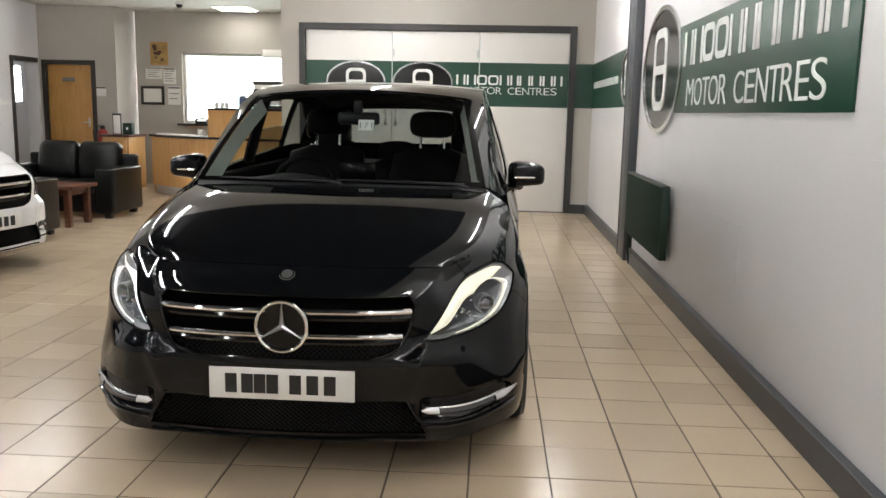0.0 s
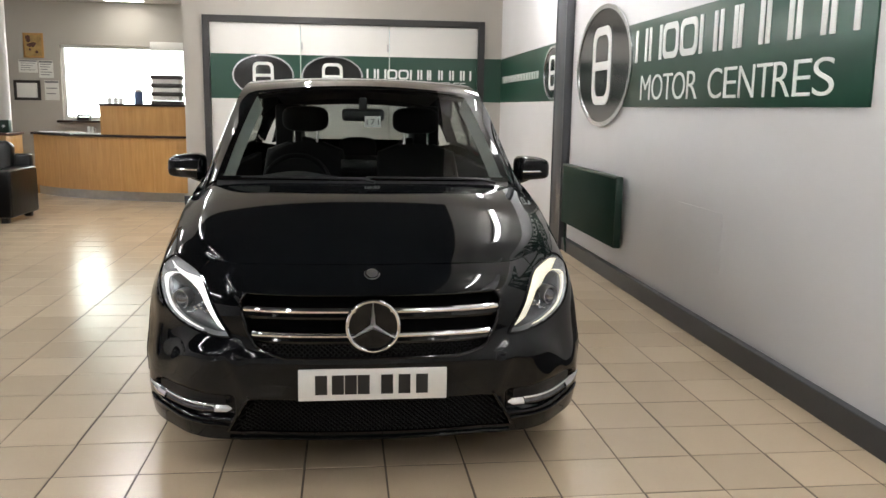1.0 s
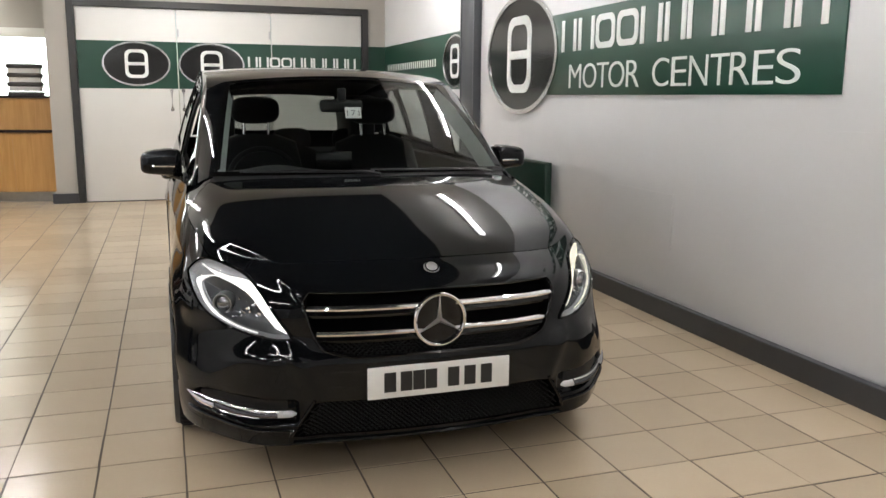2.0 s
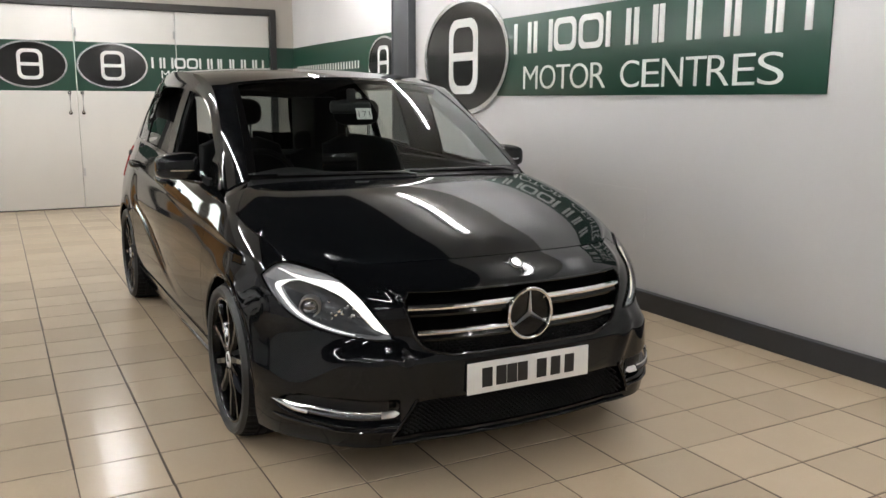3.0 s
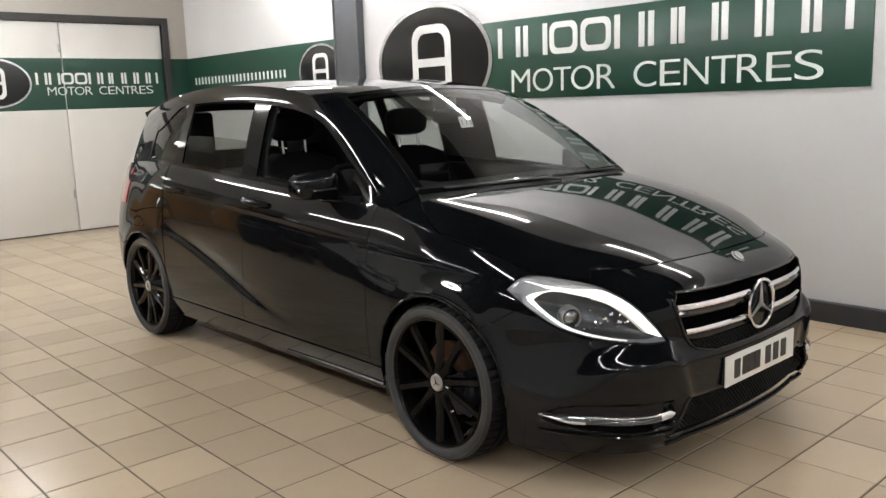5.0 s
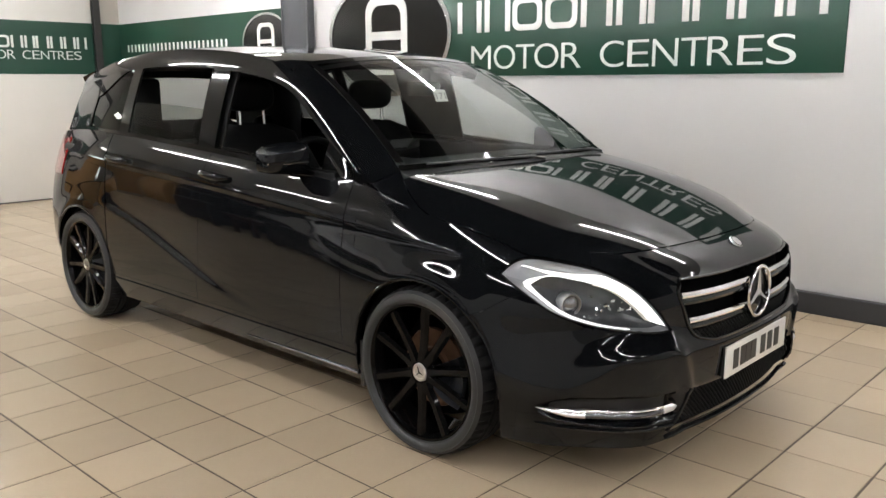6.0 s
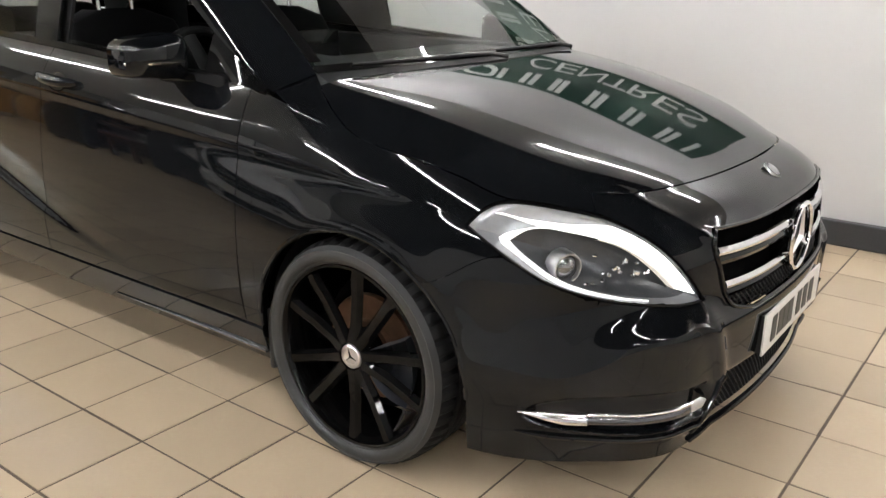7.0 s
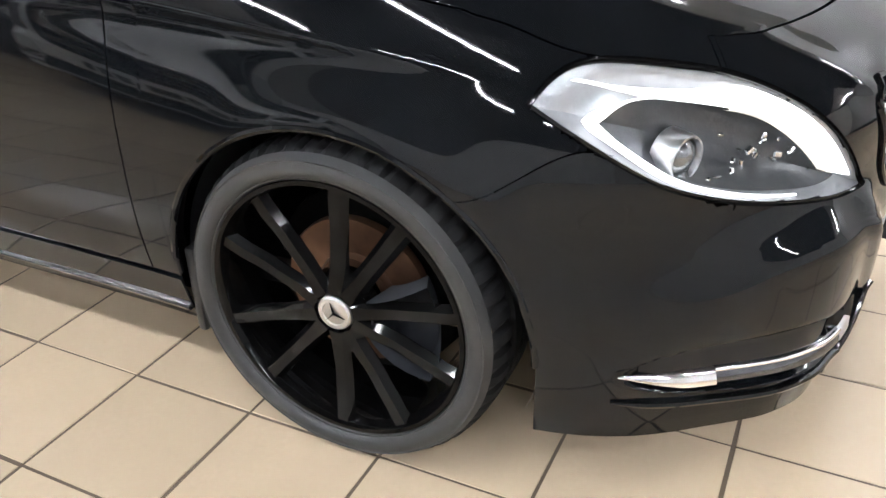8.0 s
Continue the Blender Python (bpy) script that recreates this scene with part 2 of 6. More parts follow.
def grid(fn, nu, nv, fold=0.0, flip=False, bm=None, skip=None):
    """A sheet fn(u, v) for u, v in 0..1. fold turns its border inwards by that depth; skip(u, v) leaves faces out."""
    bm = bm or bmesh.new()
    pts = [[Vector(fn(i / nu, j / nv)) for j in range(nv + 1)] for i in range(nu + 1)]
    vs = [[bm.verts.new(p) for p in row] for row in pts]
    for i in range(nu):
        for j in range(nv):
            if skip and skip((i + 0.5) / nu, (j + 0.5) / nv):
                continue
            q = (vs[i][j], vs[i + 1][j], vs[i + 1][j + 1], vs[i][j + 1])
            try:
                bm.faces.new(q if not flip else q[::-1])
            except ValueError:
                pass
    if fold:
        border = [(i, 0) for i in range(nu)] + [(nu, j) for j in range(nv)] + [(i, nv) for i in range(nu, 0, -1)] + [(0, j) for j in range(nv, 0, -1)]

        def inward(i, j):
            i0, i1, j0, j1 = max(i - 1, 0), min(i + 1, nu), max(j - 1, 0), min(j + 1, nv)
            n = (pts[i1][j] - pts[i0][j]).cross(pts[i][j1] - pts[i][j0])
            n = n.normalized() if n.length > 1e-9 else Vector((0, 0, 1))
            return n if flip else -n
        low = [bm.verts.new(pts[i][j] + inward(i, j) * fold) for i, j in border]
        for k in range(len(border)):
            a, b = border[k], border[(k + 1) % len(border)]
            q = (vs[b[0]][b[1]], vs[a[0]][a[1]], low[k], low[(k + 1) % len(border)])
            try:
                bm.faces.new(q)
            except ValueError:
                pass
    return bm


def sweep(points, radii, n=10, bm=None, flat=1.0, cap=True):
    """A round bar through points, with a radius at each; flat squeezes it along z."""
    bm = bm or bmesh.new()
    pts = [Vector(p) for p in points]
    rings = []
    for k, p in enumerate(pts):
        d = (pts[min(k + 1, len(pts) - 1)] - pts[max(k - 1, 0)]).normalized()
        side = d.cross(Vector((0, 0, 1)))
        side = side.normalized() if side.length > 1e-4 else Vector((1, 0, 0))
        up = side.cross(d).normalized()
        r = radii[k] if isinstance(radii, (list, tuple)) else radii
        rings.append([bm.verts.new(p + side * (r * math.cos(a)) + up * (r * flat * math.sin(a))) for a in (2 * math.pi * i / n for i in range(n))])
    for p, q in zip(rings, rings[1:]):
        for i in range(n):
            bm.faces.new((p[i], p[(i + 1) % n], q[(i + 1) % n], q[i]))
    if cap:
        bm.faces.new(rings[0][::-1])
        bm.faces.new(rings[-1])
    return bm


def spline(xs, ys):
    """A natural cubic through the knots, straight beyond them."""
    x, y = np.array(xs, float), np.array(ys, float)
    n, h = len(x), np.diff(x)
    a, r = np.eye(n), np.zeros(n)
    for i in range(1, n - 1):
        a[i, i - 1], a[i, i], a[i, i + 1] = h[i - 1], 2 * (h[i - 1] + h[i]), h[i]
        r[i] = 6 * ((y[i + 1] - y[i]) / h[i] - (y[i] - y[i - 1]) / h[i - 1])
    m = np.linalg.solve(a, r)

    def f(t):
        t = min(max(t, x[0]), x[-1])
        i = min(max(int(np.searchsorted(x, t)) - 1, 0), n - 2)
        p, q = (x[i + 1] - t) / h[i], (t - x[i]) / h[i]
        return float(p * y[i] + q * y[i + 1] + ((p ** 3 - p) * m[i] + (q ** 3 - q) * m[i + 1]) * h[i] ** 2 / 6)
    return f


def lerp(a, b, t):
    return a + (b - a) * t


def smooth01(t):
    t = min(max(t, 0.0), 1.0)
    return t * t * (3 - 2 * t)


def text_mesh(words, width, height, depth=0.004):
    """Raised words in the built-in font, stretched to width x height, standing in the x-z plane and facing -y."""
    cu = bpy.data.curves.new("words", "FONT")
    cu.body, cu.extrude, cu.size, cu.offset = words, 0.5, 1.0, -0.010
    ob = new("words", cu)
    bpy.context.view_layer.update()
    me = bpy.data.meshes.new_from_object(ob.evaluated_get(bpy.context.evaluated_depsgraph_get()))
    bpy.data.objects.remove(ob)
    bm = bmesh.new()
    bm.from_mesh(me)
    bpy.data.meshes.remove(me)
    xs, ys = [v.co.x for v in bm.verts], [v.co.y for v in bm.verts]
    x0, x1, y0, y1 = min(xs), max(xs), min(ys), max(ys)
    for v in bm.verts:
        v.co = Vector(((v.co.x - x0) / (x1 - x0) * width, -(v.co.z + 0.5) * depth, (v.co.y - y0) / (y1 - y0) * height))
    return bm


def frame_shape(x0, x1, z0, z1, stroke, depth=0.004, bars=0, bm=None, n=6):
    """A plain rounded rectangular ring in the x-z plane facing -y, with some cross bars."""
    bm = bm or bmesh.new()

    def loop(inset):
        w, h = (x1 - x0) / 2 - inset, (z1 - z0) / 2 - inset
        r = max(min(w, h) * 0.55, 0.0005)
        out = []
        for cx, cz, a0 in ((w - r, h - r, 0), (-w + r, h - r, 90), (-w + r, -h + r, 180), (w - r, -h + r, 270)):
            for k in range(n + 1):
                a = radians(a0 + 90 * k / n)
                out.append(((x0 + x1) / 2 + cx + r * math.cos(a), (z0 + z1) / 2 + cz + r * math.sin(a)))
        return out
    outer, inner = loop(0), loop(stroke)
    rows = [[bm.verts.new((x, -d, z)) for x, z in ring] for ring, d in ((outer, 0), (outer, depth), (inner, depth), (inner, 0))]
    for p, q in zip(rows, rows[1:]):
        for i in range(len(p)):
            j = (i + 1) % len(p)
            bm.faces.new((p[i], p[j], q[j], q[i]))
    for k in range(bars):
        z = lerp(z0, z1, (k + 1) / (bars + 1))
        add_box(bm, (x0 + stroke * 0.8, -depth * 0.98, z - stroke / 2), (x1 - stroke * 0.8, 0, z + stroke / 2))
    return bm

# ---------------------------------------------------------------- the large structure
WALL_X = 1.507           # face of the long wall beside the car
END_Y = 11.72            # face of the wall with the folding doors
BACK_Y = 14.7            # wall behind the reception
LEFT_X = -7.5
FRONT_Y = -4.0


def structure(name, bm, mat, label="", smooth=False):
    return tagged(part(name, bm, mat, None, label, smooth), kind="structure")


floor = structure("floor", box((LEFT_X - 2.2, FRONT_Y - 0.2, -0.15), (WALL_X + 0.2, 18.2, -0.0016)), M_GROUT, "beige ceramic tile floor with brown joints")
wall_east = structure("wall_east", box((WALL_X, FRONT_Y, 0), (WALL_X + 0.2, END_Y + 0.2, CEILING_Z)), M_WALL, "pale grey painted wall")
bm = bmesh.new()
DOOR_L, DOOR_R, DOOR_H = -2.445, 1.18, 2.445
add_box(bm, (-2.785, END_Y, 0), (DOOR_L, END_Y + 0.2, CEILING_Z))
add_box(bm, (DOOR_R, END_Y, 0), (WALL_X, END_Y + 0.2, CEILING_Z))
add_box(bm, (DOOR_L, END_Y, DOOR_H), (DOOR_R, END_Y + 0.2, CEILING_Z))
structure("wall_north", bm, M_WALL_GREY, "grey painted wall round folding doors")
structure("wall_return", box((-2.785, END_Y + 0.2, 0), (-2.585, BACK_Y, CEILING_Z)), M_WALL_GREY)
WIN = (-5.30, -3.05, 1.07, 2.29)
bm = bmesh.new()
add_box(bm, (-6.12, BACK_Y, 0), (WIN[0], BACK_Y + 0.2, CEILING_Z))
add_box(bm, (WIN[1], BACK_Y, 0), (-2.585, BACK_Y + 0.2, CEILING_Z))
add_box(bm, (WIN[0], BACK_Y, 0), (WIN[1], BACK_Y + 0.2, WIN[2]))
add_box(bm, (WIN[0], BACK_Y, WIN[3]), (WIN[1], BACK_Y + 0.2, CEILING_Z))
structure("wall_reception", bm, M_WALL_GREY, "grey painted wall behind the reception desk")
SIDE_Y = 14.0
OAK = (-7.38, -6.60, 2.02)
bm = bmesh.new()
add_box(bm, (OAK[1], SIDE_Y, 0), (-6.17, BACK_Y + 0.2, CEILING_Z))
add_box(bm, (LEFT_X, SIDE_Y, 0), (OAK[0], SIDE_Y + 0.2, CEILING_Z))
add_box(bm, (OAK[0], SIDE_Y, OAK[2]), (OAK[1], SIDE_Y + 0.2, CEILING_Z))
structure("wall_office", bm, M_WALL_GREY, "grey painted wall with an office door")
bm = bmesh.new()
add_box(bm, (LEFT_X - 0.2, 10.0, 0), (LEFT_X, 13.2, CEILING_Z))
add_box(bm, (LEFT_X - 1.9, 9.8, 0), (LEFT_X, 10.0, CEILING_Z))
add_box(bm, (LEFT_X - 2.1, FRONT_Y, 0), (LEFT_X - 1.9, 10.0, CEILING_Z))
add_box(bm, (LEFT_X - 0.2, 13.93, 0), (LEFT_X, 18.0, CEILING_Z))
add_box(bm, (LEFT_X - 0.2, 13.2, 2.04), (LEFT_X, 13.93, CEILING_Z))
structure("wall_west", bm, M_WALL, "cream painted wall with an open doorway")
structure("wall_passage", box((LEFT_X - 2.2, 11.0, 0), (LEFT_X - 2.0, 18.0, CEILING_Z)), M_WALL)
structure("wall_south", box((LEFT_X - 2.1, FRONT_Y - 0.2, 0), (WALL_X + 0.2, FRONT_Y, CEILING_Z)), M_WALL)

# ceiling: dark over the showroom, pale along the wall and over the far end
DARK = (0.35, 6.8)
bm = bmesh.new()
add_box(bm, (LEFT_X - 2.2, DARK[1], CEILING_Z), (WALL_X + 0.2, 18.2, CEILING_Z + 0.1))
add_box(bm, (DARK[0], FRONT_Y - 0.2, CEILING_Z), (WALL_X + 0.2, DARK[1], CEILING_Z + 0.1))
structure("ceiling", bm, M_CEILING, "off-white plaster ceiling")
structure("ceiling_dark", box((LEFT_X - 2.2, FRONT_Y - 0.2, CEILING_Z), (DARK[0], DARK[1], CEILING_Z + 0.1)), M_DARK_CEILING, "dark ceiling over the showroom floor")

# skirting
bm = bmesh.new()
add_box(bm, (WALL_X - 0.05, FRONT_Y, 0), (WALL_X, END_Y - 0.052, 0.125), 0.006)
structure("baseboard", bm, M_SKIRTING, "dark grey painted skirting")
bm = bmesh.new()
add_box(bm, (1.262, END_Y - 0.05, 0), (WALL_X, END_Y, 0.125), 0.006)
structure("baseboard", bm, M_SKIRTING, "dark grey painted skirting")
bm = bmesh.new()
add_box(bm, (-2.83, END_Y - 0.04, 0), (-2.53, END_Y, 0.125), 0.006)
structure("baseboard", bm, M_SKIRTING, "dark grey painted skirting")

# raised boards on the long wall
for y0, y1, z0, z1 in ((1.2, 3.385, 0.41, 1.22), (4.59, 5.25, 0.42, 0.78)):
    tagged(part("wall_panel", box((WALL_X - 0.0035, y0, z0), (WALL_X, y1, z1)), M_WALL, None, "painted board over the wall", smooth=False), kind="structure")

# grey steel column against the wall, above the radiator
column = thing("wall_column", (WALL_X, 8.15, 0), "dark grey painted steel column against the wall", "column")
bm = bmesh.new()
add_box(bm, (-0.075, -0.17, 0), (0, 0.17, CEILING_Z), 0.006)
part("post", bm, M_COLUMN, column)
bm = bmesh.new()
add_box(bm, (-0.08, -0.20, 0), (-0.0, -0.172, CEILING_Z), 0.004)
part("flange", bm, M_COLUMN, column)
bm = bmesh.new()
add_box(bm, (-0.08, 0.172, 0), (-0.0, 0.20, CEILING_Z), 0.004)
part("flange", bm, M_COLUMN, column)

# folding doors in their frame
bm = bmesh.new()
FW = 0.085
add_box(bm, (DOOR_L - FW, END_Y - 0.03, 0), (DOOR_L, END_Y + 0.06, DOOR_H + FW), 0.004)
add_box(bm, (DOOR_R, END_Y - 0.03, 0), (DOOR_R + FW, END_Y + 0.06, DOOR_H + FW), 0.004)
add_box(bm, (DOOR_L, END_Y - 0.03, DOOR_H), (DOOR_R, END_Y + 0.06, DOOR_H + FW), 0.004)
structure("door_frame", bm, M_DOOR_FRAME, "dark painted door frame")
BAND = (1.445, 2.035)
SPLITS = (DOOR_L, -1.245, -0.045, DOOR_R)
BAND_Y = END_Y + 0.02


def sign_oval(parent, cx, cz, rx, rz, y):
    """A black oval badge with a silver rim and a plain white crossed ring in it."""
    n = 48

    def disc(name, r0, r1, d0, d1, mat, label=""):
        bm = bmesh.new()
        rows = []
        for s, d in ((r0, 0.0), (r0, d1), (r1, d1), (r1, d0)):
            rows.append([bm.verts.new((cx + (rx - (1 - s) * rz) * math.cos(a), y - d, cz + rz * s * math.sin(a))) for a in (2 * math.pi * k / n for k in range(n))])
        for p, q in zip(rows, rows[1:]):
            for i in range(n):
                bm.faces.new((p[i], p[(i + 1) % n], q[(i + 1) % n], q[i]))
        return part(name, bm, mat, parent, label)
    disc("rim", 1.0, 0.925, 0.006, 0.016, M_SIGN_SILVER, "silver oval rim")
    bm = bmesh.new()
    ring = [bm.verts.new((cx + (rx - 0.075 * rz) * math.cos(a), y - 0.008, cz + rz * 0.925 * math.sin(a))) for a in (2 * math.pi * k / n for k in range(n))]
    mid = bm.verts.new((cx, y - 0.012, cz))
    for i in range(n):
        bm.faces.new((ring[i], ring[(i + 1) % n], mid))
    part("face", bm, M_SIGN_BLACK, parent, "glossy black oval face")
    w, h, s = rz * 0.50, rz * 0.64, rz * 0.14
    bm = bmesh.new()
    frame_shape(cx - w, cx + w, cz - h, cz + h, s, 0.006, 1, bm)
    bmesh.ops.translate(bm, verts=bm.verts, vec=(0, y - 0.012, 0))
    part("emblem", bm, M_SIGN_WHITE, parent, "white raised ring with one crossbar")


def plain_bar_row(parent, x0, x1, z0, z1, y, mat, count, fill=0.62):
    """A row of plain upright bars of a line of writing's size."""
    pitch = (x1 - x0) / count
    for k in range(count):
        c = x0 + pitch * (k + 0.5)
        part("bar", box((c - pitch * fill / 2, y - 0.005, z0), (c + pitch * fill / 2, y, z1), 0.0015), mat, parent)


# where each sign of the trade name and each letter below it lies, as shares of their words' widths
NAME_CELLS = ((0.0, 0.087), (0.099, 0.187), (0.195, 0.291), (0.302, 0.399), (0.41, 0.5), (0.511, 0.591), (0.596, 0.699), (0.707, 0.804), (0.814, 0.909), (0.918, 1.0))
SMALL_WORDS = (("M", 0.0, 0.078), ("O", 0.091, 0.172), ("T", 0.176, 0.243), ("O", 0.245, 0.329), ("R", 0.34, 0.406), ("C", 0.469, 0.542), ("E", 0.555, 0.618), ("N", 0.629, 0.701), ("T", 0.71, 0.777), ("R", 0.782, 0.849), ("E", 0.86, 0.923), ("S", 0.931, 1.0))


def plain_name(parent, x0, x1, z0, z1, y, cells, rings=(2, 3), stroke=0.2):
    """A trade name as plain shapes in its colour: an upright pair of bars for each sign, rings for the round ones."""
    h = z1 - z0
    for k, (c0, c1) in enumerate(cells):
        xa, xb = lerp(x0, x1, c0), lerp(x0, x1, c1)
        if k in rings:
            bm = frame_shape(xa, xb, z0, z1, h * stroke * 0.9, 0.005, n=10)
            bmesh.ops.translate(bm, verts=bm.verts, vec=(0, y, 0))
            part("ring", bm, M_SIGN_WHITE, parent)
            continue
        w = min(h * stroke, (xb - xa) * 0.34)
        for c in (xa + w / 2, xb - w / 2):
            part("bar", box((c - w / 2, y - 0.005, z0), (c + w / 2, y, z1), 0.0015), M_SIGN_WHITE, parent)


def lettering(parent, letters, x0, x1, z0, height, y):
    """Raised letters, each fitted between its own two shares of the line."""
    for ch, c0, c1 in letters:
        xa, xb = lerp(x0, x1, c0), lerp(x0, x1, c1)
        bm = text_mesh(ch, xb - xa, height)
        bmesh.ops.translate(bm, verts=bm.verts, vec=(xa, y, z0))
        part("letter", bm, M_SIGN_WHITE, parent, smooth=False)


door_names = ("door_1", "door_2", "door_3")
leaves = []
for k in range(3):
    leaf = tagged(new(door_names[k]), "white painted folding door leaf with a green band", "door", kind="structure")
    leaf.matrix_basis = pose(SPLITS[k], BAND_Y, 0)
    w = SPLITS[k + 1] - SPLITS[k]
    part("leaf", box((0.004, 0, 0.012), (w - 0.004, 0.045, DOOR_H - 0.004), 0.004), M_DOOR_WHITE, leaf)
    part("green_band", box((0.006, -0.003, BAND[0]), (w - 0.006, -0.0005, BAND[1])), M_GREEN, leaf, "dark green vinyl band", smooth=False)
    leaves.append(leaf)


# added strip: stops light under the leaves, its dark colour imitates the shaded gap
structure("door_threshold", box((SPLITS[0], BAND_Y + 0.004, -0.004), (SPLITS[-1], BAND_Y + 0.06, 0.013), 0.002), M_SKIRTING, "dark strip standing in for the shaded gap under the doors")


def pull_handle(leaf, x):
    bm = bmesh.new()
    sweep([(x, -0.005, 1.18), (x, -0.05, 1.19), (x, -0.05, 1.41), (x, -0.005, 1.42)], 0.010, 10, bm)
    part("pull_handle", bm, M_CHROME, leaf, "chrome pull handle")
    for z in (1.18, 1.42):
        part("handle_rose", add_cyl(bmesh.new(), (x, 0, z), (x, -0.008, z), 0.022), M_CHROME, leaf)


pull_handle(leaves[0], 1.2 - 0.09)
pull_handle(leaves[1], 0.055)
for leaf, x in ((leaves[1], 0.02), (leaves[1], 1.18)):
    for z in (0.45, 2.15):
        bm = bmesh.new()
        add_box(bm, (x - 0.012, -0.012, z - 0.05), (x + 0.012, 0, z + 0.05), 0.003)
        part("hinge", bm, M_SATIN, leaf)
banner = thing("door_sign", (0, BAND_Y - 0.003, 0), "white lettering and black oval badges across the folding doors", "sign")
sign_oval(banner, -1.745, 1.755, 0.41, 0.278, 0)
sign_oval(banner, -0.82, 1.755, 0.415, 0.278, 0)
plain_name(banner, -0.357, 1.093, 1.735, 1.868, -0.001, NAME_CELLS)
lettering(banner, SMALL_WORDS, -0.24, 1.02, 1.612, 0.095, 0)

# band on the walls between the doors and the column
structure("wall_band", box((1.267, END_Y - 0.004, BAND[0]), (WALL_X - 0.004, END_Y, BAND[1])), M_GREEN, "dark green vinyl band on the wall")
structure("wall_band", box((WALL_X - 0.004, 8.35, BAND[0]), (WALL_X, END_Y - 0.004, BAND[1])), M_GREEN, "dark green vinyl band on the wall")

# signs on the long wall: built in the x-z plane facing -y, then turned to face -x
small_sign = thing("web_sign", (WALL_X - 0.004, 11.56, 0), "small white lettering and an oval badge on the green band", "sign", turn=-90)
plain_bar_row(small_sign, 0.0, 2.2, 1.702, 1.786, 0, M_SIGN_WHITE, 25, 0.36)
sign_oval(small_sign, 2.87, 1.735, 0.40, 0.275, 0)
wall_sign = thing("wall_sign", (WALL_X, 7.75, 0), "large green wall sign with white lettering and a black oval badge", "sign", turn=-90)
SX = 7.75
part("board", box((SX - 6.75, -0.012, 1.385), (SX - 3.304, 0, 1.995), 0.002), M_GREEN, wall_sign, "dark green board")
sign_oval(wall_sign, SX - 6.97, 1.722, 0.742, 0.50, -0.012)
plain_name(wall_sign, SX - 6.171, SX - 3.411, 1.706, 1.938, -0.012, NAME_CELLS)
lettering(wall_sign, SMALL_WORDS, SX - 6.03, SX - 3.569, 1.436, 0.172, -0.012)

# radiator
radiator = thing("radiator", (1.44, 6.9, 0), "dark green enamelled steel panel radiator on the wall", "radiator")
RY0, RY1, RZ0, RZ1 = -0.66, 0.93, 0.30, 0.84
bm = bmesh.new()
ribs = 36
prof = lambda u, v: (-0.020 + 0.006 * math.cos(u * ribs * 2 * math.pi), lerp(RY0, RY1, u), lerp(RZ0, RZ1, v))
part("front_panel", grid(prof, ribs * 6, 1, 0.012, True), M_RADIATOR, radiator, "ribbed dark green panel")
part("back_panel", box((0.0, RY0, RZ0), (0.02, RY1, RZ1), 0.006), M_RADIATOR, radiator)
part("top_grille", box((-0.025, RY0 - 0.004, RZ1 - 0.004), (0.03, RY1 + 0.004, RZ1 + 0.014), 0.004), M_RADIATOR, radiator)
for y in (RY0, RY1):
    part("side_cover", box((-0.025, y - 0.006, RZ0), (0.03, y + 0.006, RZ1), 0.004), M_RADIATOR, radiator)
for y in (RY1 - 0.05,):
    bm = sweep([(0, y, RZ0 + 0.04), (0, y, 0.13), (0.02, y, -0.0)], 0.011, 10)
    part("pipe", bm, M_RADIATOR, radiator)
for y in (RY0 + 0.3, RY1 - 0.3):
    part("bracket", box((0.0, y - 0.02, RZ0 + 0.05), (0.067, y + 0.02, RZ1 - 0.05)), M_RADIATOR, radiator)

# fluorescent battens


def batten(x, y0, y1, tube, z=CEILING_Z):
    t = thing("ceiling_batten", (x, (y0 + y1) / 2, z), "white fluorescent batten light on the ceiling", "ceiling light", "ceiling battens")
    half = (y1 - y0) / 2
    part("body", box((-0.05, -half, -0.035), (0.05, half, 0), 0.006), M_BATTEN, t)
    part("diffuser", sweep([(0, -half + 0.02, -0.055), (0, half - 0.02, -0.055)], 0.020 if tube == M_WALL_TUBE else 0.012, 8), tube, t, "glowing white diffuser")


for k in range(5):
    batten(0.94, -3.05 + 2.7 * k, -1.38 + 2.7 * k, M_WALL_TUBE)
for x in (-3.1, -5.2):
    for y0 in (-2.6, 0.1, 2.8, 5.5, 8.2):
        batten(x, y0, y0 + 1.9, M_TUBE)
batten(-1.2, 9.4, 11.3, M_TUBE)

# ---------------------------------------------------------------- the car
# Car frame: x across (0 in the middle), y back from the nose, z up.
PLAN = [(0, 0.02), (0.25, 0.032), (0.45, 0.078), (0.60, 0.165), (0.72, 0.29), (0.812, 0.425), (0.864, 0.58), (0.887, 0.78), (0.893, 0.95),
        (0.886, 1.3), (0.885, 1.8), (0.885, 2.4), (0.887, 3.0), (0.893, 3.45), (0.886, 3.75), (0.855, 4.0), (0.77, 4.19), (0.62, 4.29), (0.35, 4.345), (0, 4.36)]
AXLES, AXLE_Z, ARCH_R, TYRE_R = (0.875, 3.575), 0.312, 0.352, 0.315
_pk = np.concatenate([[0], np.cumsum([math.dist(p, q) for p, q in zip(PLAN, PLAN[1:])])])
_fx, _fy = spline(_pk, [p[0] for p in PLAN]), spline(_pk, [p[1] for p in PLAN])
A_END = float(_pk[-1])
_as = np.linspace(0, A_END, 1500)
_ys = np.maximum.accumulate(np.array([_fy(a) for a in _as]))


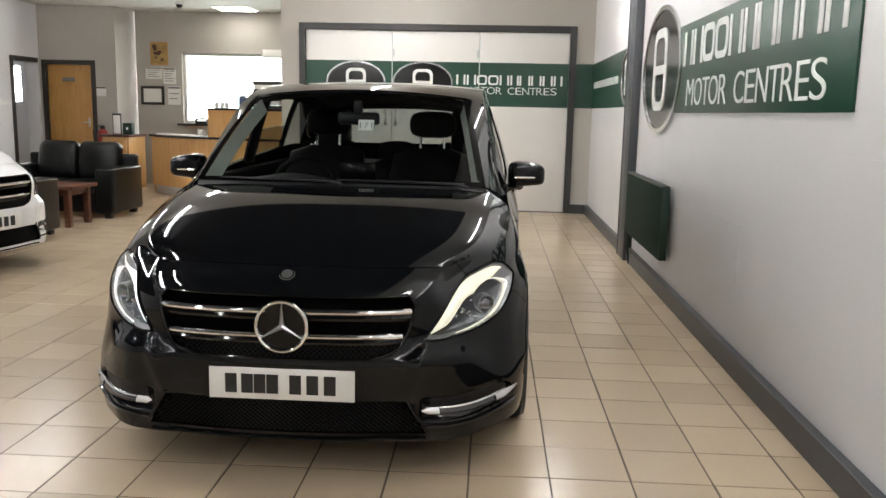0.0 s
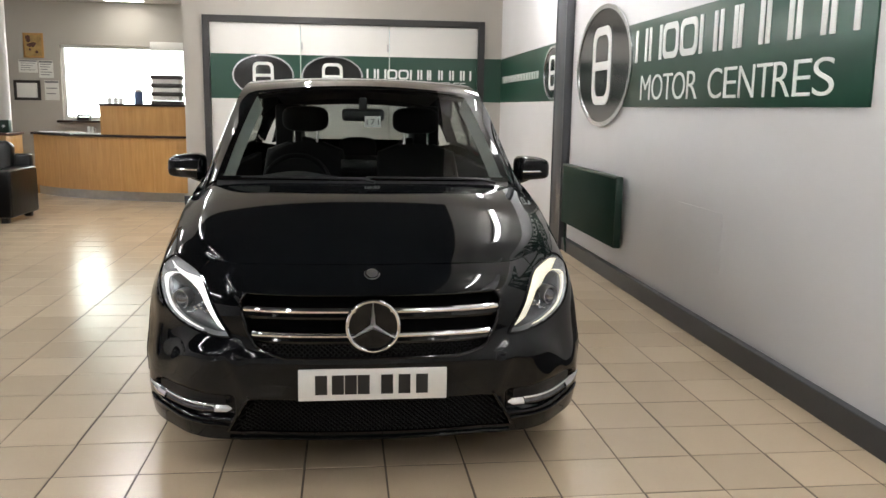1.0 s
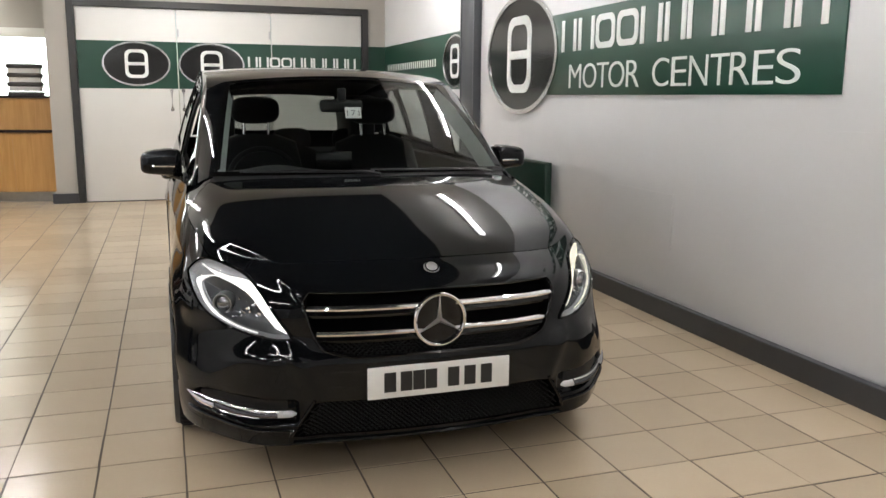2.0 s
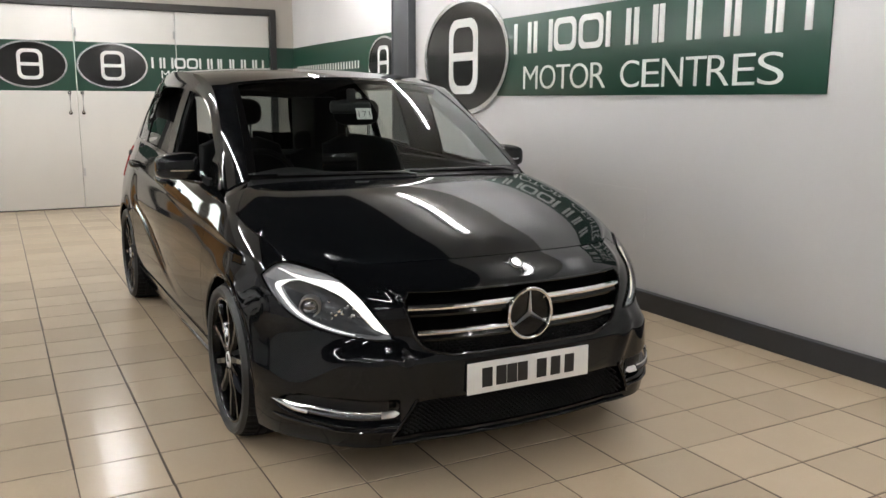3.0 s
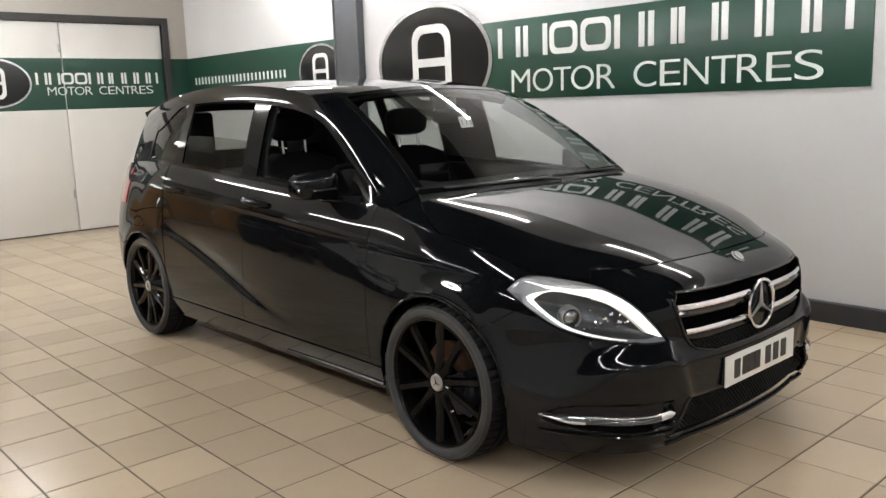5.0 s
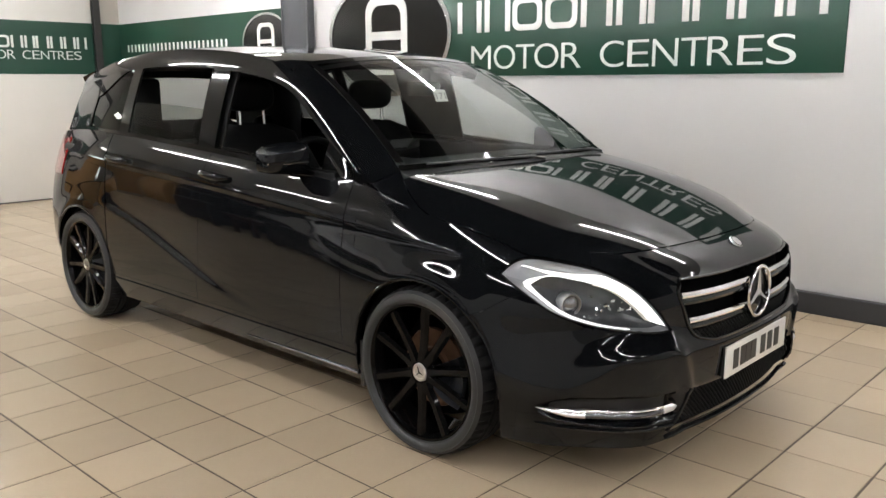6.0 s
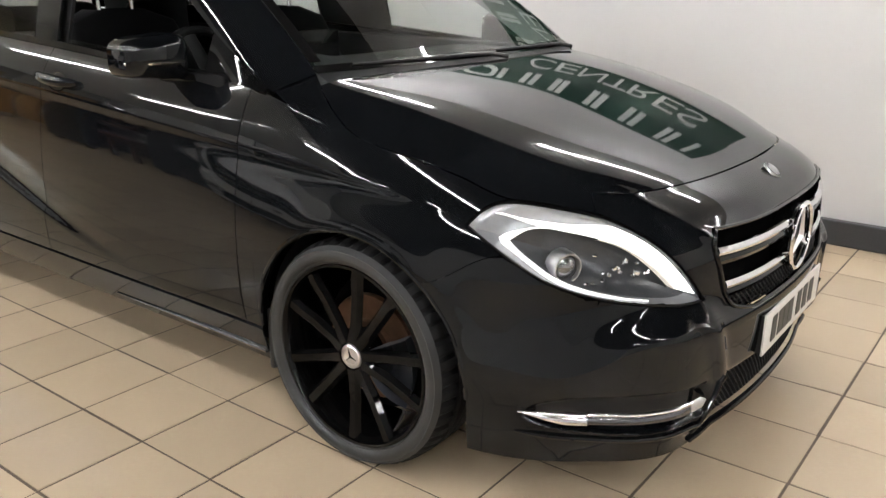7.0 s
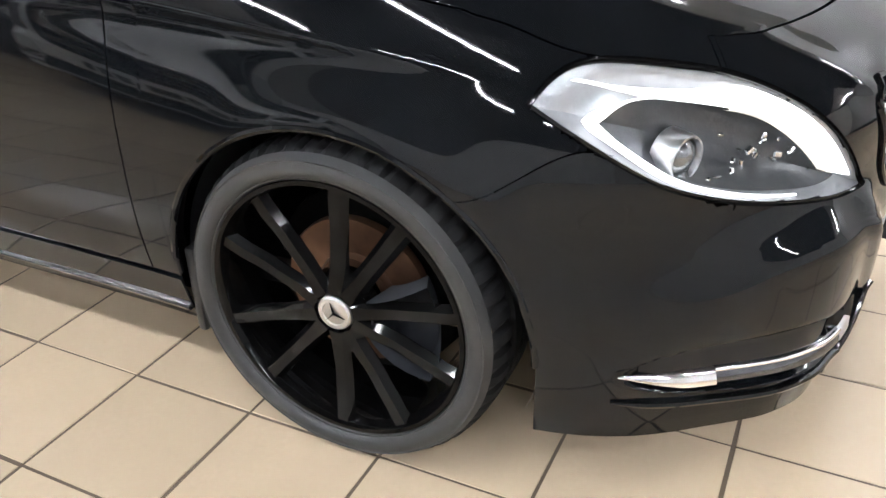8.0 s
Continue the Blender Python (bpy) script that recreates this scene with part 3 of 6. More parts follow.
def a_at(y):
    """Arc along the plan where the side reaches y."""
    return float(np.interp(y, _ys, _as))


_half = int(len(_as) * 0.2)
_xs = np.maximum.accumulate(np.array([_fx(a) for a in _as[:_half]]))


def a_x(x):
    """Arc along the plan where the front reaches x."""
    return float(np.interp(x, _xs, _as[:_half]))


_k = [0, a_x(0.3), a_x(0.5), a_x(0.62), a_at(0.45), a_at(0.8), a_at(1.08), a_at(1.24), a_at(1.4), a_at(1.8), a_at(2.2), a_at(2.6), a_at(3.0), a_at(3.4), a_at(3.75), a_at(4.05), A_END]
TOP_Z = spline(_k, [0.792, 0.792, 0.786, 0.782, 0.808, 0.863, 0.924, 0.960, 0.980, 1.000, 1.024, 1.046, 1.066, 1.080, 1.082, 1.06, 1.02])
TOP_D = spline(_k, [0.150, 0.150, 0.148, 0.140, 0.118, 0.094, 0.088, 0.092, 0.092, 0.082, 0.080, 0.080, 0.084, 0.10, 0.13, 0.12, 0.08])
POWER = spline(_k, [4.5, 4.4, 3.6, 2.9, 2.3, 2.2, 2.2, 2.4, 3.1, 4.2, 4.6, 4.6, 4.2, 3.4, 2.4, 2.0, 2.0])
LOW_D = spline(_k, [0.03, 0.03, 0.03, 0.03, 0.03, 0.04, 0.05, 0.050, 0.050, 0.050, 0.050, 0.050, 0.052, 0.055, 0.06, 0.06, 0.05])
MID_Z = 0.55
CREASE = spline([0.5, 1.0, 1.6, 2.2, 3.1, 3.8], [0.742, 0.80, 0.845, 0.885, 0.925, 0.95])


REC_UP = spline([0.46, 0.60, 0.72, 0.834, 0.90, 0.945], [0.345, 0.352, 0.352, 0.346, 0.330, 0.307])
REC_LOW = spline([0.46, 0.60, 0.72, 0.834, 0.90, 0.945], [0.252, 0.246, 0.250, 0.262, 0.276, 0.293])


def recess_depth(a, z):
    """How deep the bumper lies back round the fog strip."""
    if not 0.44 < a < 0.96:
        return 0.0
    return 0.026 * smooth01((REC_UP(a) - z) / 0.018) * smooth01((z - REC_LOW(a)) / 0.024) * smooth01((a - 0.475) / 0.03) * smooth01((0.945 - a) / 0.05)


def skin(a, z, out=0.0, plain=False):
    """The painted surface at arc a and height z, pushed out by some metres; plain leaves out the fog recess."""
    x, y = _fx(a), _fy(a)
    e = 0.004
    tx, ty = _fx(min(a + e, A_END)) - _fx(max(a - e, 0)), _fy(min(a + e, A_END)) - _fy(max(a - e, 0))
    length = math.hypot(tx, ty)
    nx, ny = ty / length, -tx / length
    if z > MID_Z:
        d = TOP_D(a) * ((z - MID_Z) / max(TOP_Z(a) - MID_Z, 0.05)) ** POWER(a)
    else:
        d = LOW_D(a) * ((MID_Z - z) / 0.35) ** 2.6
    if 0.5 < y < 3.9:                       # ridge through the handles, and the sweep that rises to the rear arch
        near = smooth01((y - 0.5) / 0.35) * smooth01((3.9 - y) / 0.3)
        below = CREASE(y) - z
        if below > 0:
            d += 0.015 * near * (1 - math.exp(-below / 0.03)) * math.exp(-below / 0.22)
        line = 0.34 + 0.36 * smooth01((y - 1.7) / 1.75)
        over = z - line
        near2 = smooth01((y - 1.75) / 0.8) * smooth01((3.35 - y) / 0.25)
        if over > 0:
            d += 0.021 * near2 * (1 - math.exp(-over / 0.014)) * math.exp(-over / 0.11)
    for c in AXLES:                          # the flare round each arch
        r = math.hypot(y - c, z - AXLE_Z)
        if z > AXLE_Z and r < ARCH_R + 0.25:
            d -= 0.012 * math.exp(-((r - ARCH_R - 0.005) / 0.060) ** 2) * smooth01((z - AXLE_Z) / 0.1) * smooth01((0.28 - (y - c) * (1 if c < 2 else -1)) / 0.35)
    if y < 0.6 and z < 0.62:                 # full lower corners under a soft shoulder below the lamps
        corner, soft = smooth01((y - 0.03) / 0.12), smooth01((y - 0.13) / 0.22)
        d -= 0.042 * corner * smooth01((0.565 + 0.02 * soft - z) / (0.08 + 0.16 * soft)) * (1 - 0.62 * smooth01((y - 0.30) / 0.3))
        if not plain:
            d += recess_depth(a, z)
    if y < 0.62 and z < 0.49:                # the skirt stands out again towards the ground
        d -= 0.030 * smooth01((0.49 - z) / 0.32) * smooth01((y - 0.06) / 0.15)
    if z < 0.53 and y < 0.2:                 # the middle of the bumper lies back between two soft edges
        d += 0.008 * (1 - smooth01((x - 0.40) / 0.06)) * smooth01((0.345 - z) / 0.02)
    if y < 0.32 and z < 0.52:                # the bumper stands forward of the grille
        d -= 0.014 * smooth01((0.52 - z) / 0.06) * (1 - smooth01((y - 0.10) / 0.2))
    if y < 0.3 and 0.2 < z < 0.56:           # soft edge that runs down from the lamp to the lower intake
        edge_x = lerp(0.425, 0.500, (z - 0.33) / 0.22) if z > 0.33 else lerp(0.50, 0.425, (z - 0.2) / 0.13)
        d -= 0.013 * math.exp(-((x - edge_x) / 0.026) ** 2) * smooth01((0.56 - z) / 0.05) * smooth01((z - 0.2) / 0.05)
    if y < 0.36 and z > 0.64:                # the bonnet's ridge goes on over the nose to the grille's corner
        d -= 0.007 * math.exp(-((x - lerp(0.485, 0.625, (z - 0.703) / 0.08)) / 0.024) ** 2) * smooth01((z - 0.65) / 0.05)
    d -= out
    return Vector((x - nx * d, y - ny * d, z))


def arch_half(c, y):
    """Half the length of an arch opening; the front one reaches further towards the nose."""
    return 0.364 if c == AXLES[0] and y < c else ARCH_R


def arch_at(c, t):
    """A place round the arch, t 0..pi from the front to the rear."""
    y = c - math.cos(t)
    return c - arch_half(c, y) * math.cos(t), AXLE_Z + ARCH_R * math.sin(t) * 0.985


def low_z(y):
    """The lower edge of the body: bumper, arches and sill."""
    for c in AXLES:
        h = arch_half(c, y)
        if abs(y - c) < h:
            return AXLE_Z + ARCH_R * math.sqrt(max(1 - ((y - c) / h) ** 2, 0)) * 0.985
    if y < AXLES[0]:
        return lerp(0.172, 0.174, smooth01(y / 0.5))
    if y < AXLES[1]:
        return 0.225
    return 0.24


def side_samples(y0, y1, step=0.022):
    """Places along y, closer together round the arches."""
    ys = list(np.arange(y0, y1, step)) + [y1]
    for c in AXLES:
        ys = [y for y in ys if abs(y - c) > arch_half(c, y) + 0.004]
        for k in range(49):
            y = arch_at(c, math.pi * k / 48)[0] + (1e-4 if k == 0 else -1e-4 if k == 48 else 0)
            if y0 < y < y1:
                ys.append(y)
        for y in (c - arch_half(c, 0) - 0.0012, c + ARCH_R + 0.0012):
            if y0 < y < y1:
                ys.append(y)
    return sorted(set(round(y, 5) for y in ys))


def mirrored(bm, side):
    if side < 0:
        for v in bm.verts:
            v.co.x = -v.co.x
        bmesh.ops.reverse_faces(bm, faces=bm.faces)
    return bm


def side_panel(side, y0, y1, z_low=None, z_high=None, rows=64, out=0.0, fold=0.006, lean=(0, 0)):
    """A panel of the flank between two places along the car."""
    ys = side_samples(y0, y1, 0.014)
    n = len(ys) - 1

    def fn(u, v):
        y = ys[round(u * n)]
        lo = (z_low(y) if z_low else low_z(y))
        hi = (z_high(y) if z_high else TOP_Z(a_at(y)))
        z = lerp(lo, hi, v)
        w = (y - y0) / (y1 - y0)
        return skin(a_at(y + lerp(lean[0], lean[1], w) * (z - 0.6)), z, out)
    return mirrored(grid(fn, n, rows, fold), side)


def flat(v):
    return lambda _: v


_r = [1.22, 1.5, 1.8, 2.1, 2.4, 2.8, 3.2, 3.6, 3.98]
RAIL_X = spline(_r, [0.765, 0.712, 0.668, 0.655, 0.656, 0.656, 0.645, 0.62, 0.585])
RAIL_Z = spline(_r, [0.952, 1.170, 1.375, 1.462, 1.493, 1.508, 1.492, 1.447, 1.38])
ROOF_Z = spline([1.77, 2.0, 2.3, 2.7, 3.2, 3.7, 4.06], [1.464, 1.497, 1.521, 1.536, 1.526, 1.488, 1.443])


def rail(y):
    return Vector((RAIL_X(y), y, RAIL_Z(y)))


def cabin(y, v, out=0.0):
    """The side of the cabin from the belt (0) to the roof rail (1)."""
    base, top = skin(a_at(y), TOP_Z(a_at(y))), rail(y)
    p = base.lerp(top, v)
    p.x += 0.012 * 4 * v * (1 - v) * min((top.z - base.z) / 0.4, 1) + out
    return p


def screen(s, v, out=0.0):
    """The windscreen, s -1..1 across and v 0..1 up."""
    base = Vector((s * 0.692, 1.035 + 0.110 * s * s, 1.018 - 0.008 * s * s))
    top = Vector((s * 0.574, 1.772 + 0.08 * s * s, 1.464 - 0.034 * s * s))
    p = base.lerp(top, v)
    n = Vector((0, -0.54, 0.84))
    return p + n * (0.028 * 4 * v * (1 - v) + out)


def rear_screen(s, v):
    base = Vector((s * 0.47, 4.235 - 0.08 * s * s, 1.09))
    top = Vector((s * 0.40, 4.03 - 0.05 * s * s, 1.375 - 0.015 * s * s))
    return base.lerp(top, v) + Vector((0, 0.02, 0.02)) * (4 * v * (1 - v))


HOOD_A0, HOOD_A1 = 0.766, a_at(1.15)
RIDGE = 0.88                             # where a ridge runs along the bonnet, as a share of its half width


def crown(t):
    """How far the bonnet has fallen off across: gently up to the ridge, then steeply to the wing."""
    fall = lambda x: 0.026 * math.log(1 + math.exp((x - RIDGE) / 0.026))
    return 0.40 * t ** 3 + 0.60 * fall(t) / fall(1.0)


_front_a = np.linspace(0, HOOD_A0, 60)
_front_p = [skin(a, TOP_Z(a)) for a in _front_a]
_fpx = [p.x for p in _front_p]
HOOD_MID = spline([0, 0.12, 0.3, 0.55, 0.8, 1.0], [0.792, 0.832, 0.882, 0.940, 0.985, 1.010])


def hood_edge(v):
    a = lerp(HOOD_A0, HOOD_A1, v)
    return skin(a, TOP_Z(a))


def hood(s, v, out=0.0):
    """The bonnet, laid between its four edges, with a crown and two faint ridges."""
    t = abs(s)
    e, e0, e1 = hood_edge(v), hood_edge(0), hood_edge(1)
    fx = t * e0.x
    front = Vector((0, float(np.interp(fx, _fpx, [p.y for p in _front_p])), float(np.interp(fx, _fpx, [p.z for p in _front_p]))))
    rear_y, rear_z = 1.0 + (e1.y - 1.0) * t ** 2.0, 1.010 - (1.010 - e1.z) * crown(t)
    y = lerp(front.y, rear_y, v) + e.y - lerp(e0.y, e1.y, v)
    z = lerp(front.z, rear_z, v) + e.z - lerp(e0.z, e1.z, v)
    mid_y = lerp(_front_p[0].y, 1.0, v) + e.y - lerp(e0.y, e1.y, v)
    mid_z = lerp(_front_p[0].z, 1.010, v) + e.z - lerp(e0.z, e1.z, v)
    y += (lerp(_front_p[0].y, 1.0, v) - mid_y) * (1 - t ** 3)
    z += (HOOD_MID(v) - mid_z) * (1 - crown(t))
    return Vector((s * e.x, y, z + out))


BONNET_Z = spline([0.70, 0.766, 0.85, 0.98, 1.06, 1.12, 1.20], [0.747, 0.751, 0.765, 0.779, 0.797, 0.816, 0.834])


def bonnet_z(a):
    """The lower edge of the bonnet's side on the skin: along the lamp, then up to the crest."""
    return min(BONNET_Z(a), TOP_Z(a) - 0.0006) if a < 1.2 else TOP_Z(a) - 0.0006


def bonnet_side(v):
    """Where the bonnet ends across, 1 at the crest; it draws in towards the windscreen."""
    return 1 - 0.115 * max((v - 0.70) / 0.30, 0.0) ** 1.5


def bonnet(q, v):
    """The bonnet with its turned-down corners over the lamps, q -2..2 across."""
    t = abs(q)
    if t <= 1:
        return hood(q * bonnet_side(v), v)
    a = lerp(HOOD_A0, HOOD_A1, v)
    if v < 0.5:
        p = skin(a, lerp(TOP_Z(a), bonnet_z(a), t - 1))
    else:
        p = hood(bonnet_side(v), v) + Vector((0, 0, -0.0006 * (t - 1)))
    return Vector((math.copysign(p.x, q), p.y, p.z))


# lamp outline as (arc, height): along the top from the rear tip to the inner corner, and back along the bottom
LAMP_TOP = [(1.088, 0.721), (1.052, 0.757), (0.979, 0.775), (0.850, 0.762), (0.756, 0.744), (0.677, 0.715), (0.612, 0.675), (0.555, 0.615), (0.502, 0.549)]
LAMP_LOW = [(0.502, 0.549), (0.560, 0.545), (0.640, 0.551), (0.745, 0.566), (0.859, 0.597), (0.938, 0.636), (1.012, 0.678), (1.088, 0.721)]
_lamp = [(spline(range(len(e)), [p[0] for p in e]), spline(range(len(e)), [p[1] for p in e]), len(e) - 1) for e in (LAMP_TOP, LAMP_LOW)]
LAMP_MID = (0.790, 0.652)


def lamp_edge(t):
    """The lamp's outline for t 0..1: 0 at the rear tip, 0.5 at the inner corner."""
    t = t % 1.0
    fa, fz, n = _lamp[0] if t <= 0.5 else _lamp[1]
    k = (t if t <= 0.5 else t - 0.5) * 2 * n
    return fa(k), fz(k)


_lamp_ring = np.array([lamp_edge(k / 200) for k in range(200)])


def lamp_inset(t, w):
    """The outline moved inwards by w metres."""
    a0, z0 = lamp_edge(t - 0.004)
    a1, z1 = lamp_edge(t + 0.004)
    a, z = lamp_edge(t)
    n = math.hypot(a1 - a0, z1 - z0)
    return a + (z0 - z1) / n * w, z + (a1 - a0) / n * w


def in_lamp(a, z, margin=0.0035):
    """Whether a place on the skin lies under the lamp, more than the margin inside its outline."""
    if not (0.48 < a < 1.1 and 0.53 < z < 0.79):
        return False
    p, q = _lamp_ring, np.roll(_lamp_ring, -1, axis=0)
    cross = ((p[:, 1] > z) != (q[:, 1] > z)) & (a < p[:, 0] + (z - p[:, 1]) / (q[:, 1] - p[:, 1] + 1e-12) * (q[:, 0] - p[:, 0]))
    return bool(cross.sum() % 2) and float(np.min((p[:, 0] - a) ** 2 + (p[:, 1] - z) ** 2)) > margin ** 2


def seam_z(a):
    """The joint between bumper and wing, from the lamp down to the arch."""
    return lerp(0.660, 0.580, smooth01((a - 1.00) / 0.19))


def arch_front(z):
    """Arc at which the bumper ends at the front arch."""
    dz = max((z - AXLE_Z) / 0.985, 0.0) / ARCH_R
    return a_at(AXLES[0] - arch_half(AXLES[0], 0) * math.sqrt(max(1 - dz * dz, 0.0)) - 0.0005)


def star(bm, cx, cy, cz, r, depth, axis):
    """A plain three-armed figure; axis: y faces forwards, x faces sideways."""
    for k in range(3):
        a = radians(90 + 120 * k)
        d, q = Vector((math.cos(a), math.sin(a))), Vector((-math.sin(a), math.cos(a)))
        tip, l, rr = d * r, q * r * 0.11 - d * r * 0.06, -q * r * 0.11 - d * r * 0.06

        def at(p, h):
            return (cx + p.x, cy - h, cz + p.y) if axis == "y" else (cx + h, cy - p.x, cz + p.y)
        vs = [bm.verts.new(at(p, 0)) for p in (tip, l, rr)] + [bm.verts.new(at(Vector((0, 0)), depth)), bm.verts.new(at(tip * 0.98, depth * 0.35))]
        for f in ((0, 1, 4), (1, 3, 4), (4, 3, 2), (0, 4, 2)):
            bm.faces.new([vs[i] for i in f])
    return bm


def torus(bm, centre, r, tube, axis="y", n=48, m=10):
    prof = [(r + tube * math.cos(2 * math.pi * k / m), tube * math.sin(2 * math.pi * k / m)) for k in range(m)]
    before = set(bm.verts)
    lathe(prof, n, axis, bm, True)
    bmesh.ops.translate(bm, verts=[v for v in bm.verts if v not in before], vec=centre)
    return bm


def wheel(car, side, y, turn):
    """Tyre, gloss black ten-spoke rim, hub cap, brake disc and caliper. The outer face looks along +x before mirroring."""
    hub = new("wheel")
    hub.parent = car
    hub.matrix_basis = pose(side * 0.881, y, TYRE_R, 0, 0, 0 if side > 0 else 180) @ pose(0, 0, 0, turn, 0, 0)
    R = TYRE_R
    rim_r = 0.251
    # sidewall, then tread with blocks round the shoulder
    wall = [(rim_r + 0.001, -0.016), (rim_r + 0.003, -0.004), (rim_r + 0.006, 0.001), (rim_r + 0.009, 0.001), (rim_r + 0.011, 0.005), (rim_r + 0.020, 0.010), (rim_r + 0.030, 0.011), (rim_r + 0.038, 0.008), (rim_r + 0.041, 0.0095), (rim_r + 0.044, 0.005), (R - 0.014, -0.008)]
    tyre = part("tyre", lathe(wall, 96), M_TYRE_WALL, hub, "dusty grey tyre sidewall")
    bm = bmesh.new()
    n, rings = 192, []
    for k in range(n):
        a = 2 * math.pi * k / n
        cut = 0.008 if k % 4 == 0 else 0.0
        prof = [(R - 0.014, -0.008), (R - 0.006 - cut, -0.020), (R - 0.002 - cut, -0.040), (R - 0.001 - cut, -0.058), (R - 0.009, -0.062), (R - 0.009, -0.070), (R, -0.074),
                (R, -0.10), (R - 0.009, -0.104), (R - 0.009, -0.112), (R, -0.116), (R - 0.001, -0.16), (R - 0.014, -0.205), (rim_r + 0.05, -0.222), (rim_r, -0.205)]
        rings.append([bm.verts.new((h, r * math.cos(a), r * math.sin(a))) for r, h in prof])
    for k in range(n):
        p, q = rings[k], rings[(k + 1) % n]
        for i in range(len(p) - 1):
            bm.faces.new((p[i], p[i + 1], q[i + 1], q[i]))
    part("tread", bm, M_TYRE, hub, "black tread with blocks", sharp=25)
    rim = part("rim", lathe([(rim_r + 0.004, -0.008), (rim_r + 0.002, 0.0), (rim_r - 0.006, 0.0), (rim_r - 0.012, -0.010), (rim_r - 0.016, -0.03), (rim_r - 0.022, -0.06), (rim_r - 0.03, -0.14), (rim_r - 0.015, -0.2)], 80), M_RIM, hub, "gloss black alloy rim")
    for k in range(10):
        ang = radians(36 * k + (2.5 if k % 2 else -2.5))

        def spoke(u, v, ang=ang):
            r = lerp(0.038, rim_r - 0.010, u)
            w = lerp(0.0160, 0.0215, u) + 0.010 * (1 - u) ** 4
            t = (v - 0.5) * 2
            depth = -0.016 - 0.005 * math.sin(math.pi * min(u * 1.15, 1.0)) + 0.010 - 0.026 * max(abs(t) - 0.5, 0.0) + 0.0008 * math.sin(17 * u + 36 * ang)
            side_ = t * w
            return (depth, r * math.cos(ang) - side_ * math.sin(ang), r * math.sin(ang) + side_ * math.cos(ang))
        part("spoke", grid(spoke, 10, 8, 0.03), M_RIM, hub)
    cap = part("hub_cap", lathe([(0.0, -0.007), (0.022, -0.007), (0.0235, -0.0045), (0.030, -0.0045), (0.0335, -0.008), (0.035, -0.03)], 32), M_SATIN, hub, "silver hub cap with a plain three-armed figure")
    part("cap_figure", star(bmesh.new(), -0.006, 0, 0, 0.0265, 0.004, "x"), M_GLOSS_BLACK, hub)
    part("hub", lathe([(0.036, -0.024), (0.055, -0.026), (0.068, -0.032), (0.072, -0.05)], 40), M_RIM, hub)
    for k in range(5):
        a = radians(72 * k + 18)
        c = Vector((0, 0.052 * math.cos(a), 0.052 * math.sin(a)))
        part("wheel_bolt", add_cyl(bmesh.new(), c + Vector((-0.032, 0, 0)), c + Vector((-0.018, 0, 0)), 0.0085, n=6), M_SATIN, hub)
    part("brake_disc", lathe([(0.06, -0.075), (0.075, -0.075), (0.08, -0.088), (0.145, -0.088), (0.147, -0.092), (0.147, -0.105), (0.08, -0.108)], 48), M_DISC, hub, "brownish brake disc")
    bm = bmesh.new()
    ca = radians(turn if side > 0 else -turn)
    def calip(u, v):
        a = ca + radians(lerp(-28, 28, u))
        r = lerp(0.098, 0.178, v)
        return (-0.055 - 0.012 * (2 * v - 1) ** 2, -side * r * math.cos(a), r * math.sin(a))
    part("caliper", grid(calip, 10, 6, 0.06), M_CALIPER, hub, "dark iron brake caliper")
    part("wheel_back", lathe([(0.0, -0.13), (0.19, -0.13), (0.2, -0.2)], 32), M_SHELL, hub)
    return hub


def seat(parent, x, y, big=True):
    w = 0.275 if big else 0.23
    s = new("front_seat" if big else "rear_seat")
    s.parent = parent

    def squab(u, v):
        a = 2 * math.pi * v
        z = lerp(0.50, 1.13 if big else 1.0, u)
        half = w * (1 - 0.16 * max(u - 0.55, 0) / 0.45) * (1 - 0.5 * max(u - 0.93, 0) / 0.07)
        cx = math.copysign(abs(math.cos(a)) ** 0.6, math.cos(a)) * half
        cy = math.copysign(abs(math.sin(a)) ** 0.7, math.sin(a)) * 0.075
        bolster = 0.03 * (abs(cx) / w) ** 3
        return (x + cx, y + 0.30 * (u - 0.2) + cy - bolster, z)
    part("backrest", grid(squab, 14, 28, 0), M_LEATHER, s)
    part("cushion", box((x - w, y - 0.48, 0.36), (x + w, y + 0.06, 0.53), 0.05, 3), M_LEATHER, s)
    hy, hz = y + (0.24 if big else 0.275), 1.275 if big else 1.05
    bm = bmesh.new()
    bmesh.ops.create_uvsphere(bm, u_segments=24, v_segments=14, radius=1)
    for v in bm.verts:
        c = v.co
        v.co = Vector((x + math.copysign(abs(c.x) ** 0.6, c.x) * (0.146 if big else 0.14), hy + math.copysign(abs(c.y) ** 0.7, c.y) * 0.055, hz + math.copysign(abs(c.z) ** 0.65, c.z) * 0.082))
    part("headrest", bm, M_LEATHER, s)
    for dx in (-0.074, 0.074):
        part("headrest_post", add_cyl(bmesh.new(), (x + dx, hy - 0.022, hz - 0.17), (x + dx, hy - 0.012, hz - 0.05), 0.0085, n=10), M_CHROME, s, "chrome headrest post")


